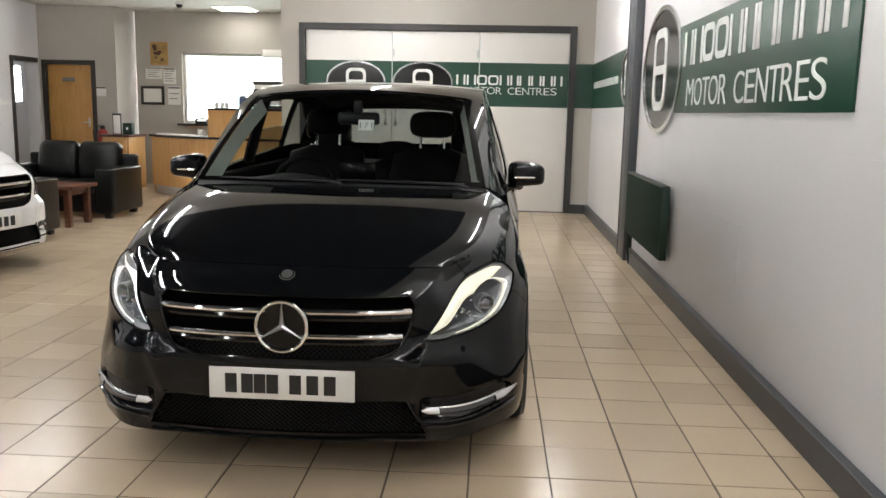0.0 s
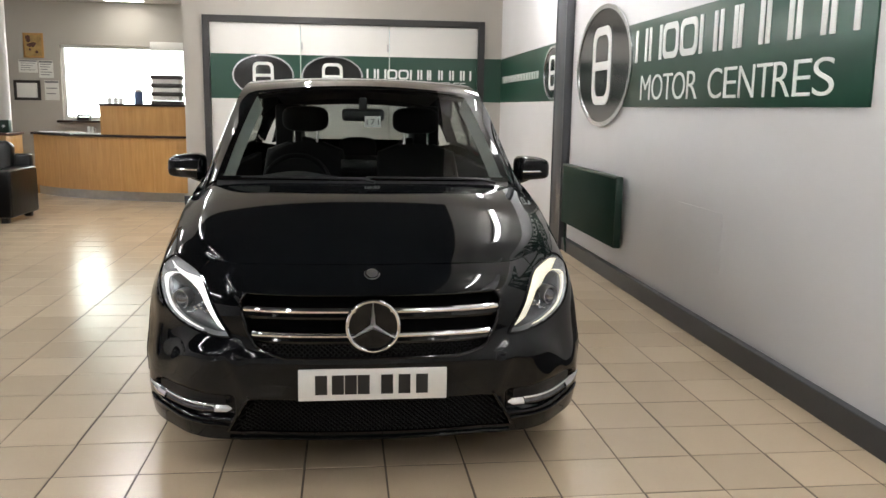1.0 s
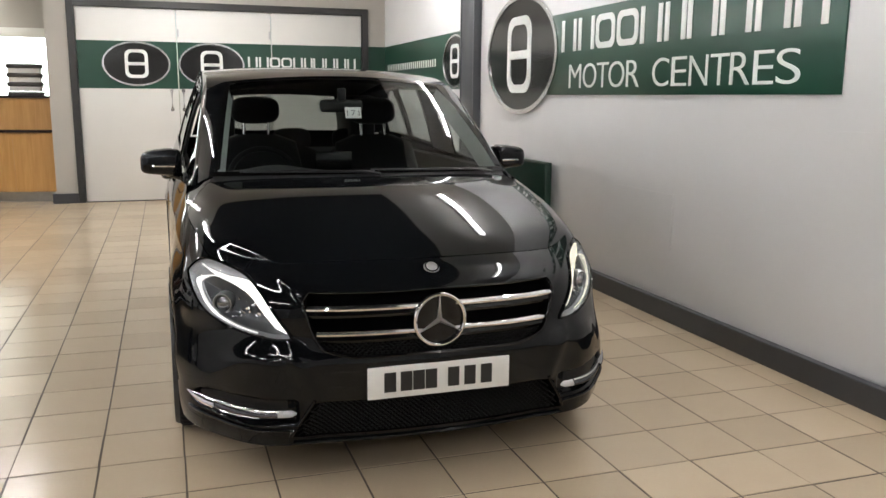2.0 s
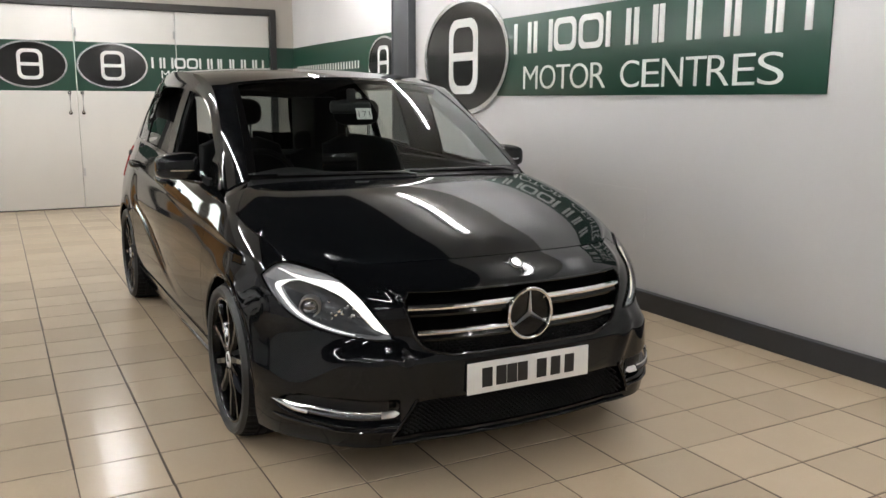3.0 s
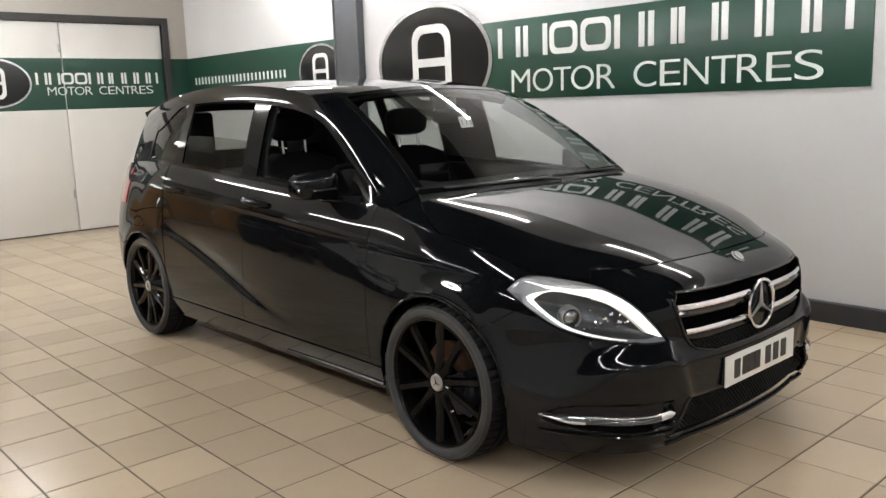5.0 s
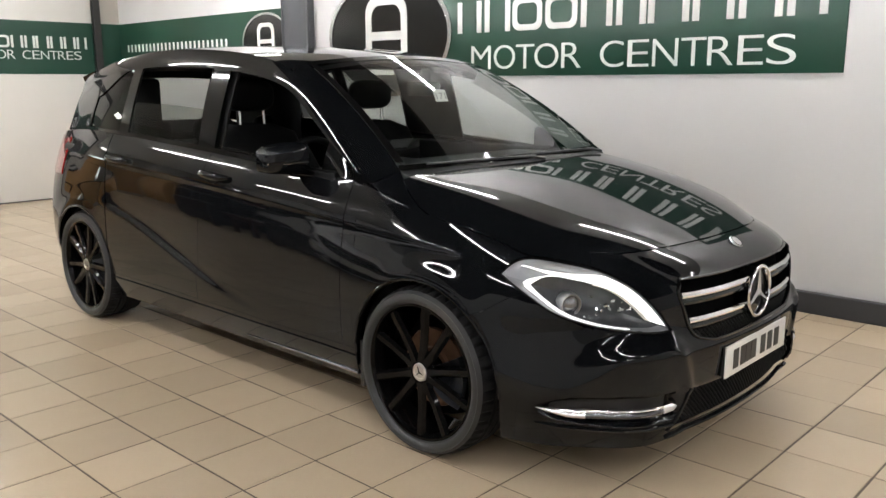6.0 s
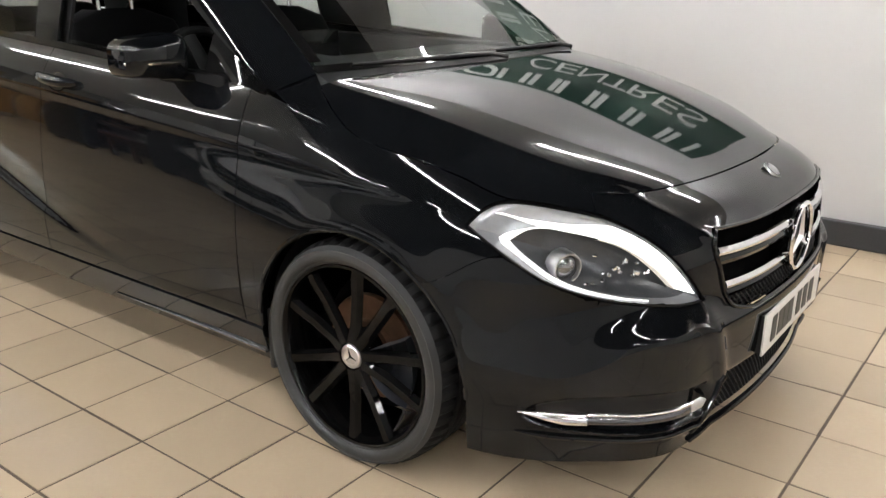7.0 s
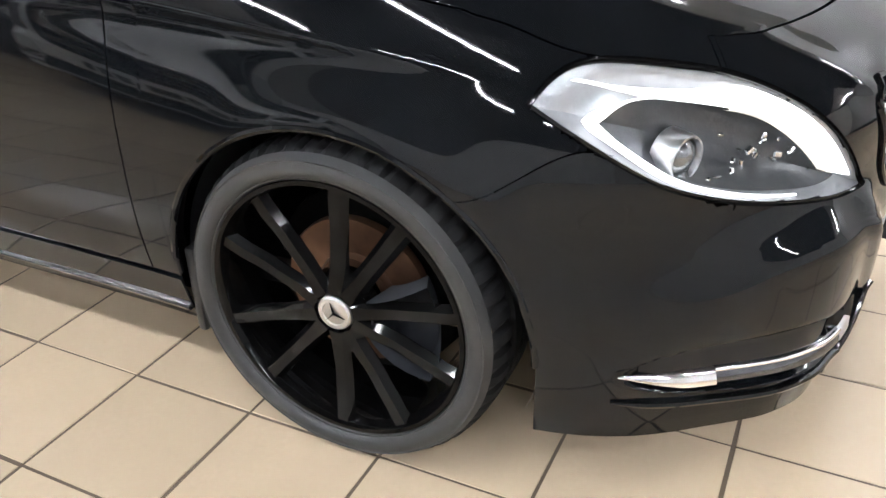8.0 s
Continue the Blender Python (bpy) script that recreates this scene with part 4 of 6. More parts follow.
def headlamp(car, side, lit):
    """A clear lens over a deep housing: silver reflector, dark bowl, projector and glowing guide."""
    lamp = new("headlamp")
    lamp.parent = car
    lamp["label"] = "swept headlamp with a bright white light guide"
    glow_, dim = (M_DRL if side < 0 else M_DRL_WARM, M_DRL_DIM if side < 0 else M_DRL_DIM_WARM) if lit else (M_REFLECTOR, M_CHROME)
    ma, mz = LAMP_MID

    def at(t, r, out):
        ea, ez = lamp_edge(t)
        return skin(lerp(ma, ea, r), lerp(mz, ez, r), out, True)

    def pane(u, v):
        """Across the lamp from its upper to its lower edge."""
        (a0, z0), (a1, z1) = lamp_inset(lerp(0.006, 0.494, u), 0.003), lamp_inset(lerp(0.994, 0.506, u), 0.003)
        return skin(lerp(a0, a1, v), lerp(z0, z1, v), 0.001 + 0.008 * 4 * v * (1 - v) * math.sin(math.pi * u) ** 0.5, True)
    part("lens", mirrored(grid(pane, 60, 16), side), M_LENS, lamp, "clear lens")
    rim_ = lambda u, v: skin(*lamp_inset(u, lerp(0.0050, -0.0015, v)), lerp(0.0026, 0.0005, v), True)
    part("bezel", mirrored(grid(rim_, 160, 3, 0.004), side), M_GLOSS_BLACK, lamp, "thin dark lamp edge")
    heart = (0.715, 0.618)

    def nested(t, r):
        """The outline drawn smaller, towards its inner lower corner."""
        ea, ez = lamp_edge(t)
        return lerp(heart[0], ea, r), lerp(heart[1], ez, r)

    reach = spline([0.0, 0.06, 0.12, 0.20, 0.30, 0.40, 0.50, 0.65, 0.80, 0.90, 1.0], [0.72, 0.66, 0.62, 0.58, 0.58, 0.70, 0.84, 0.86, 0.84, 0.79, 0.72])

    def wall_(u, v):
        """The reflector: in from the rim, then a sloping floor towards the bowl."""
        (ea, ez), (na, nz) = lamp_edge(u), nested(u, reach(u % 1.0))
        return skin(lerp(ea, na, v), lerp(ez, nz, v), -0.003 - 0.030 * smooth01(v * 1.2), True)
    part("housing", mirrored(grid(wall_, 120, 12), side), M_REFLECTOR, lamp, "silver reflector")

    def bowl(u, v):
        a, z = nested(u, lerp(0.02, reach(u % 1.0) + 0.005, v))
        return skin(a, z, -0.072 + 0.042 * v ** 2.5, True)
    part("bowl", mirrored(grid(bowl, 60, 8), side), M_LAMP_DARK, lamp, "dark inner bowl")
    c, n = skin(0.838, 0.632, -0.036, True), Vector((0.45, -0.89, -0.02)).normalized()
    turn = n.to_track_quat("Z", "Y").to_matrix().to_4x4()
    bm = lathe([(0.030, 0.002), (0.033, 0.010), (0.036, 0.010), (0.038, 0.0), (0.039, -0.03)], 36, "z")
    bmesh.ops.transform(bm, matrix=Matrix.Translation(c) @ turn, verts=bm.verts)
    part("projector_ring", mirrored(bm, side), M_SATIN, lamp, "silver projector ring")
    bm = lathe([(0.0, 0.014), (0.010, 0.0125), (0.020, 0.008), (0.027, 0.002), (0.031, -0.006)], 32, "z")
    bmesh.ops.transform(bm, matrix=Matrix.Translation(c) @ turn, verts=bm.verts)
    part("projector_lens", mirrored(bm, side), M_SMOKED, lamp, "dark glass projector")
    rng_ = random.Random(7)
    for k in range(16):
        bm = bmesh.new()
        w, h = rng_.uniform(0.004, 0.009), rng_.uniform(0.0025, 0.006)
        add_box(bm, (-w, -0.004, -h), (w, 0.004, h), 0.002, 1)
        where = skin(0.785 - 0.0100 * k + rng_.uniform(-0.012, 0.012), 0.622 + rng_.uniform(-0.036, 0.040) * (1 - 0.04 * k), -0.044, True)
        bmesh.ops.transform(bm, matrix=Matrix.Translation(where) @ Euler((rng_.uniform(-0.6, 0.6), rng_.uniform(-0.7, 0.7), rng_.uniform(-0.2, 0.9))).to_matrix().to_4x4(), verts=bm.verts)
        part("reflector_facet", mirrored(bm, side), M_CHROME, lamp, smooth=False)

    # light guide: it leaves the rear tip as a thin line and widens to the inner corner
    outer = spline([0.8, 1.0, 1.5, 2.0, 3.0, 4.0, 5.0, 6.0, 7.0, 8.0], [0.97, 0.95, 0.78, 0.69, 0.69, 0.80, 0.94, 0.965, 0.965, 0.97])
    inner = spline([0.8, 1.0, 1.5, 2.0, 3.0, 4.0, 5.0, 6.0, 7.0, 8.0], [0.94, 0.90, 0.69, 0.57, 0.52, 0.52, 0.58, 0.65, 0.73, 0.79])

    # extra > 0: added strip imitating spilt glow; the far guide is widened likewise
    def guide(u, v, k0, k1, extra):
        k = lerp(k0, k1, u)
        f = lerp(outer(k) if side < 0 else lerp(outer(k), 0.95, 0.75), inner(k), v) if not extra else lerp(inner(k) + 0.004, inner(k) - extra * smooth01((k - 2) / 2), v)
        return at(k / 16, f, -0.010 + 0.004 * math.sin(math.pi * v) - (0.004 + 0.010 * bool(extra)) * v - 0.004 * bool(extra))
    part("light_guide", mirrored(grid(lambda u, v: guide(u, v, 4.1, 7.85, 0), 36, 6), side), glow_, lamp, "glowing white light guide")
    part("guide_tail", mirrored(grid(lambda u, v: guide(u, v, 0.8, 4.1, 0), 40, 6), side), dim, lamp, "thin end of the light guide")
    part("guide_fringe", mirrored(grid(lambda u, v: guide(u, v, 4.2 if side < 0 else 2.5, 7.9, 0.07 if side < 0 else 0.22), 40, 4), side), (M_DRL_HALO if side < 0 else M_DRL_DIM_WARM) if lit else M_CHROME, lamp, "dim strip standing in for the soft glow beside the light guide")
    loop, widths = [], []
    for k in range(71):
        w = k / 70
        t = lerp(0.24, -0.36, w)
        a, z = nested(t, reach(t % 1.0) + 0.035)
        loop.append(skin(a, z, -0.014, True))
        widths.append(0.0016 + 0.0080 * math.exp(-((w - 0.38) / 0.075) ** 2) + 0.0042 * smooth01((w - 0.38) / 0.1) * smooth01((1.1 - w) / 0.5))
    part("light_loop", mirrored(sweep(loop, widths, 8), side), dim, lamp, "pale light loop round the bowl")


def door_handle(parent, side, y, z, paint):
    a0 = a_at(y)

    def cup(u, v):
        t = 2 * math.pi * u
        return skin(a0 + 0.055 * v * math.cos(t), z - 0.004 + 0.030 * v * math.sin(t), 0.002 - 0.018 * (1 - v * v))
    h = part("door_handle", mirrored(sweep([skin(a0 + lerp(-0.115, 0.105, k / 10), z + 0.012 * (k / 10), 0.006 + 0.034 * math.sin(math.pi * (k / 10)) ** 0.5) for k in range(11)],
                                           [0.008 + 0.008 * math.sin(math.pi * k / 10) ** 0.5 for k in range(11)], 10, None, 1.2), side), paint, parent, "body-coloured pull handle")
    part("handle_cup", mirrored(grid(cup, 24, 4), side), M_GLOSS_BLACK, parent)


def mirror(car, side, paint):
    m = new("door_mirror")
    m.parent = car
    bm = bmesh.new()
    bmesh.ops.create_uvsphere(bm, u_segments=36, v_segments=20, radius=1)
    for v in bm.verts:
        c = v.co.copy()
        x = math.copysign(abs(c.x) ** 0.42, c.x)
        y = math.copysign(abs(c.y) ** 0.6, c.y)
        z = math.copysign(abs(c.z) ** 0.45, c.z)
        if y > 0.3:
            y = 0.3
        lean = 0.030 * (x + 1) / 2
        v.co = Vector((0.900 + 0.096 * x, 1.600 + 0.080 * y + lean, 1.044 + (0.062 - 0.010 * x) * z - 0.006 * x * x))
    part("housing", mirrored(bm, side), paint, m, "body-coloured mirror housing")
    glass = box((0.822, 1.636, 0.992), (0.978, 1.644, 1.094), 0.012, 3)
    part("mirror_glass", mirrored(glass, side), M_CHROME, m)
    arm = sweep([(0.78, 1.545, 0.972), (0.82, 1.57, 0.978), (0.87, 1.595, 0.990)], [0.034, 0.030, 0.028], 12, None, 0.6)
    part("arm", mirrored(arm, side), M_GLOSS_BLACK, m)
    band = sweep([(0.838 + 0.150 * k / 10, 1.525 + 0.024 * k / 10 + 0.035 * (k / 10) ** 4, 1.030) for k in range(11)], 0.0075, 8, None, 0.8)
    part("indicator", mirrored(band, side), M_CHROME, m, "clear indicator strip")


def build_car(name, place, turn, paint, label, lit=True, emblem=True):
    car = thing(name, place, label, "car", turn=turn)
    GT = 0.706                               # upper edge of the grille
    gx = spline([0.488, 0.505, 0.53, 0.57, 0.63, 0.68, GT], [0.300, 0.372, 0.412, 0.434, 0.454, 0.464, 0.452])
    GX = lambda z: a_x(gx(z))
    LX = lambda z: a_x(lerp(0.505, 0.432, (z - 0.205) / 0.127))
    ROWS = [0.19] + list(np.linspace(0.205, 0.332, 25)) + list(np.linspace(0.332, 0.488, 21))[1:]

    def inner_edge(z):
        """Arc of the line along which the openings in the middle of the bumper end."""
        if z <= 0.332:
            return LX(max(z, 0.205))
        if z < 0.488:
            return lerp(LX(0.332), GX(0.488), smooth01((z - 0.332) / 0.156))
        return GX(min(z, GT))

    def cover_top(a):
        """Upper edge of the bumper: bonnet, then under the lamp, then the joint with the wing."""
        if a < 0.768:
            return TOP_Z(a) - 0.0015
        return lerp(0.735, 0.660, smooth01((a - 0.775) / 0.025)) if a < 1.0 else seam_z(a)

    def cover(u, j):
        """Arc and height on the bumper; j counts the rows."""
        low = len(ROWS)
        z = ROWS[min(j, low - 1)] if j else 0.172
        for _ in range(3):
            edge, end = inner_edge(z), arch_front(z)
            a = lerp(0, edge, u / 0.4) if u < 0.4 else lerp(edge, end, (u - 0.4) / 0.6)
            if j == 0:
                z = low_z(_fy(a))
            elif j >= low:
                w = (j - low + 1) / 36
                top = cover_top(a)
                held = 0.488 + (w / 0.72 * (GT - 0.488) if w <= 0.72 else GT - 0.488 + (w - 0.72) / 0.28 * (top - GT))
                z = lerp(held, lerp(0.488, top, w), smooth01((a - 0.56) / 0.18))
        return a, z
    NV = len(ROWS) + 35
    for side in (1, -1):
        # bumper with its openings, wing, doors, rear quarter
        def opening(u, v):
            j = int(v * NV)
            a, z = cover(u, j)
            corners = [cover(k / 130, m) for k in (math.floor(u * 130), math.ceil(u * 130)) for m in (j, j + 1)]
            if any(0.76 < p[0] < 0.81 and p[1] > 0.575 for p in corners):
                return True
            if u < 0.4 and (1 <= j < 25 and z < 0.332 or 0.487 < z and j - len(ROWS) + 1 < 0.72 * 36 - 0.5 and j >= len(ROWS) - 1):
                return True
            return in_lamp(*cover(u, j + 0.5 if j >= len(ROWS) else j))
        bm = mirrored(grid(lambda u, v: skin(*cover(u, round(v * NV))), 130, NV, skip=opening), side)
        part("front_bumper", bm, paint, car)
        nose = lambda u, v: skin(lerp(0.742, 0.7652, u), lerp(0.742, TOP_Z(0.765) - 0.0015, v), -0.0012)
        part("nose_corner", mirrored(grid(nose, 4, 8), side), paint, car)
        ys = side_samples(0.455, 1.297, 0.012)
        n = len(ys) - 1

        def wing_at(u, v):
            y = ys[round(u * n)]
            a = a_at(y)
            lo = max(low_z(y), seam_z(a) + 0.0025) if y < 0.66 else low_z(y)
            hi = bonnet_z(a) - 0.0025 if a < 1.38 else TOP_Z(a) - 0.0025 * smooth01((1.41 - a) / 0.03)
            return a, lerp(lo, hi, v)
        bm = grid(lambda u, v: skin(*wing_at(u, v)), n, 44, skip=lambda u, v: in_lamp(*wing_at(math.floor(u * n) / n, v)) or in_lamp(*wing_at(math.ceil(u * n) / n, v)))
        rear = [y for y in ys if 1.41 <= a_at(y) <= HOOD_A1]

        def shoulder(u, v):
            w = (a_at(rear[round(u * (len(rear) - 1))]) - HOOD_A0) / (HOOD_A1 - HOOD_A0)
            return hood(lerp(1.0, min(bonnet_side(w) + 0.004, 1.0), v), w)
        grid(shoulder, len(rear) - 1, 6, bm=bm)
        part("front_wing", mirrored(bm, side), paint, car)
        flange = lambda u, v: skin(a_at(1.297), lerp(0.24, TOP_Z(a_at(1.297)), v), -0.02 * u)
        part("wing_flange", mirrored(grid(flange, 1, 12), side), M_SHELL, car)
        door = part("front_door", side_panel(side, 1.3, 2.3365, z_low=flat(0.30), lean=(0, -0.15)), paint, car)
        door_handle(door, side, 2.19, 0.928, paint)
        door = part("rear_door", side_panel(side, 2.3395, 3.2545, z_low=lambda y: max(0.30, low_z(y)), lean=(-0.15, 0)), paint, car)
        door_handle(door, side, 3.115, 0.948, paint)
        part("rear_quarter", side_panel(side, 3.257, 4.05), paint, car)
        back = lambda a0=a_at(4.052): grid(lambda u, v: skin(lerp(a0, A_END, u), lerp(0.24, TOP_Z(lerp(a0, A_END, u)), v)), 24, 14, 0.01)
        part("rear_bumper", mirrored(back(), side), paint, car)
        sill = part("sill", side_panel(side, 1.226, 3.224, z_low=flat(0.19), z_high=flat(0.296), rows=8, out=0.006), paint, car)
        # smoked-chrome bead added to imitate the tubes' highlight along the painted sill
        bead = [skin(a_at(lerp(1.232, 2.0, k / 20)), 0.222 - 0.004 * k / 20, 0.008) for k in range(21)]
        part("sill_edge", mirrored(sweep(bead, [lerp(0.0075, 0.002, (k / 20) ** 1.5) for k in range(21)], 8), side), M_SMOKED, sill, "tapered bright bead standing in for the highlight on the sill")
        # dark inner shell and wheel housings
        ys = side_samples(0.03, 4.2, 0.04)
        n = len(ys) - 1

        def inner(u, v):
            y = ys[round(u * n)]
            return skin(a_at(y), lerp(low_z(y) + 0.012, TOP_Z(a_at(y)) - 0.012, v), lerp(-0.095, -0.035, smooth01((y - 0.60) / 0.08)), True)
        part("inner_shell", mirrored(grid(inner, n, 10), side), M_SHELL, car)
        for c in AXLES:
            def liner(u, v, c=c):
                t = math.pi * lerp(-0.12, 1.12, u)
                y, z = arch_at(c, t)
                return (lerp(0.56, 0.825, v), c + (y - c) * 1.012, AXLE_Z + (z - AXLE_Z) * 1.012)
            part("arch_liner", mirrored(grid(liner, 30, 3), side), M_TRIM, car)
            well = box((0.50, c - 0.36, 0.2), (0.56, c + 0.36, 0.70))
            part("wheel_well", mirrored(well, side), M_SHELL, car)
            lip = []
            for k in range(41):
                t = math.pi * k / 40
                y, z = arch_at(c, t)
                lip.append(skin(a_at(y), z, -0.004))
            part("arch_lip", mirrored(sweep(lip, 0.007, 8), side), paint, car)
        flap = box((0.66, 1.20, 0.17), (0.855, 1.222, 0.36), 0.008)
        part("mud_flap", mirrored(flap, side), M_TRIM, car)
        # cabin side: frames and panes
        def strip_panel(y0, y1, v0, v1, nu, nv, out=0.0, fold=0.01):
            return mirrored(grid(lambda u, v: cabin(lerp(y0, y1, u), lerp(v0(lerp(y0, y1, u)), v1(lerp(y0, y1, u)), v), out), nu, nv, fold), side)
        hi = lambda y: lerp(0.62, 0.81, smooth01((y - 1.35) / 0.5))
        bm = mirrored(grid(lambda u, v: cabin(lerp(1.235, 3.98, u), lerp(hi(lerp(1.235, 3.98, u)), 1.0, v), 0.002 * 4 * v * (1 - v)), 60, 10, 0.01), side)
        part("roof_rail", bm, paint, car)
        bm = mirrored(grid(lambda u, v: cabin(lerp(2.225, 2.44, u) if side < 0 else lerp(2.14, 2.60, u), lerp(0.0, 0.82, v), -0.016 - 0.022 * math.sin(math.pi * u)), 8, 8, 0.01), side)
        part("pillar_lining", bm, M_LEATHER, car)
        part("rear_lining", mirrored(box((0.41, 3.42, 0.95), (0.60, 3.95, 1.37), 0.03), side), M_LEATHER, car)
        part("belt_trim", strip_panel(1.24, 3.9, flat(0.0), flat(0.045), 50, 2, 0.003), M_GLOSS_BLACK, car, "gloss black belt trim")
        low = flat(0.045)
        part("mirror_corner", strip_panel(1.25, 1.50, low, hi, 8, 6), M_GLOSS_BLACK, car)
        wound = side < 0 and lit                # the windows on one side are wound down
        top_f, top_r = (flat(0.075), flat(0.40)) if wound else (hi, hi)
        part("front_side_window", strip_panel(1.502, 2.265, low, top_f, 24, 12, -0.006), M_SIDE_GLASS, car, "wound-down window" if wound else "")
        part("door_pillar", strip_panel(2.265, 2.405, low, hi, 6, 12), paint, car)
        part("rear_side_window", strip_panel(2.407, 3.10, low, top_r, 20, 12, -0.006), M_TINT, car, "half-open tinted window" if wound else "")
        part("quarter_pillar", strip_panel(3.10, 3.195, low, hi, 6, 12), M_GLOSS_BLACK, car)
        part("quarter_window", strip_panel(3.197, 3.62, low, lambda y: lerp(0.81, 0.50, smooth01((y - 3.25) / 0.37)), 18, 12, -0.006), M_TINT, car)
        part("rear_pillar", strip_panel(3.195, 3.98, lambda y: lerp(0.81, 0.50, smooth01((y - 3.25) / 0.37)) if y < 3.62 else 0.045, hi, 44, 10), paint, car)
        foot = lambda u, v: lerp(1, 0, v) * hood(lerp(0.885, 0.999, u), 0.995) + v * (lerp(1, 0, u) * screen(1, 0.0) + u * rail(1.24)) + Vector((0, 0, -0.004))
        part("pillar_foot", mirrored(grid(foot, 6, 6), side), paint, car)
        bm = mirrored(grid(lambda u, v: lerp(1, 0, v) * screen(1, u) + v * rail(lerp(1.235, 1.83, u)) + Vector((0.5, -0.55, 0.66)) * 0.005 * 4 * v * (1 - v), 24, 12, 0.012, True), side)
        part("windscreen_pillar", bm, paint, car)
        tail = lambda u, v: skin(lerp(a_at(3.86), a_at(4.24), u), lerp(0.82, 1.03, v), 0.006)
        part("tail_lamp", mirrored(grid(tail, 12, 6, 0.01), side), M_RED, car, "red tail lamp")
        headlamp(car, side, lit)
        mirror(car, side, paint)
        wheel(car, side, AXLES[0], 15 if side < 0 else -20)
        wheel(car, side, AXLES[1], 4 if side < 0 else 30)
        # fog strip in the recess: chrome tip, dark body with a bright upper edge, chrome end, and a lip below
        recess = lambda u, v: skin(lerp(0.525, 0.90, u), lerp(REC_LOW(lerp(0.525, 0.90, u)) + 0.022, REC_UP(lerp(0.525, 0.90, u)) - 0.014, v), 0.002)
        fog = part("fog_recess", mirrored(grid(recess, 40, 8), side), M_TRIM, car, "black lower intake")
        mid_z = spline([0.485, 0.60, 0.75, 0.87, 0.93], [0.298, 0.295, 0.296, 0.303, 0.311])

        def blade(a0, a1, half, out, taper0=0.0, taper1=0.0, rise=0.0):
            def fn(u, v):
                a, t = lerp(a0, a1, u), 2 * math.pi * v
                k = half * min(1.0, 0.12 + u / taper0 if taper0 else 1.0) * min(1.0, 0.12 + (1 - u) / taper1 if taper1 else 1.0)
                return skin(a, mid_z(a) + rise + k * math.cos(t), out + 0.35 * k * math.sin(t) - 0.45 * k * math.cos(t) - 0.002, True)
            return mirrored(grid(fn, 30, 14), side)
        part("fog_blade", blade(0.79, 0.940, 0.0140, 0.010, taper1=0.75), M_CHROME, fog, "chrome blade tip")
        part("fog_bar", blade(0.545, 0.79, 0.0130, 0.006), M_FOG, fog, "dark grey light strip")
        part("fog_edge", blade(0.545, 0.79, 0.0034, 0.0095, rise=0.0120), M_CHROME, fog, "thin chrome edge")
        part("fog_end", blade(0.488, 0.545, 0.0115, 0.008, taper0=0.35), M_SATIN, fog, "silver end of the strip")
        lip = [skin(lerp(0.50, 0.945, k / 24), lerp(0.232, 0.256, (k / 24) ** 2), 0.003, True) for k in range(25)]
        part("splitter_fin", mirrored(sweep(lip, [0.007 * min(1, 0.3 + (24 - k) / 4) for k in range(25)], 8), side), M_GLOSS_BLACK, fog)
        fin = [skin(LX(z), z, 0.002, True) for z in np.linspace(0.207, 0.345, 10)]
        part("intake_fin", mirrored(sweep(fin, 0.006, 8), side), M_GLOSS_BLACK, fog)
        for edge_of, z0, z1 in ((LX, 0.19, 0.345), (GX, 0.488, GT)):
            cheek = lambda u, v: skin(edge_of(lerp(z0, z1, u)), lerp(z0, z1, u), lerp(-0.002, -0.056, v), True)
            part("opening_cheek", mirrored(grid(cheek, 16, 2), side), M_SHELL, car)
        # grille bars, two on each side of the badge
        for zb, xe, h in ((0.654, gx(0.654) - 0.010, 0.0115), (0.567, gx(0.567) - 0.012, 0.0105)):
            bar = [skin(a_x(lerp(0.06, xe, k / 16)), zb, -0.008) for k in range(17)]
            g = part("grille_bar", mirrored(sweep(bar, [h] * 17, 10, None, 1.0), side), M_CHROME, car, "chrome grille bar")
            under = [skin(a_x(lerp(0.05, xe, k / 16)), zb - 0.022, -0.016) for k in range(17)]
            part("bar_backing", mirrored(sweep(under, 0.014, 8), side), M_GLOSS_BLACK, g)
        edge_ = [skin(0, 0.488, 0.001), skin(a_x(0.1), 0.488, 0.001), skin(a_x(0.2), 0.488, 0.001)] + [skin(GX(z), z, 0.001) for z in np.linspace(0.488, GT - 0.002, 22)]
        part("grille_edge", mirrored(sweep(edge_, 0.006, 8), side), M_GLOSS_BLACK, car)
    top_edge_ = [skin(a_x(abs(x)), GT + 0.0015, 0.002) for x in np.linspace(0, 0.452, 20)]
    pts = [Vector((-p.x, p.y, p.z)) for p in top_edge_[::-1]] + top_edge_[1:]
    part("grille_lip", sweep(pts, 0.005, 8), M_GLOSS_BLACK, car)
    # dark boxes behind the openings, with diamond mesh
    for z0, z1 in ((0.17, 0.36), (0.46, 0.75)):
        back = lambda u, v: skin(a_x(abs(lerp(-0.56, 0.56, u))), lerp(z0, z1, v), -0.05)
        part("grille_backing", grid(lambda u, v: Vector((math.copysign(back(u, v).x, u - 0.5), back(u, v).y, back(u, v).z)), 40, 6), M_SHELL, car)

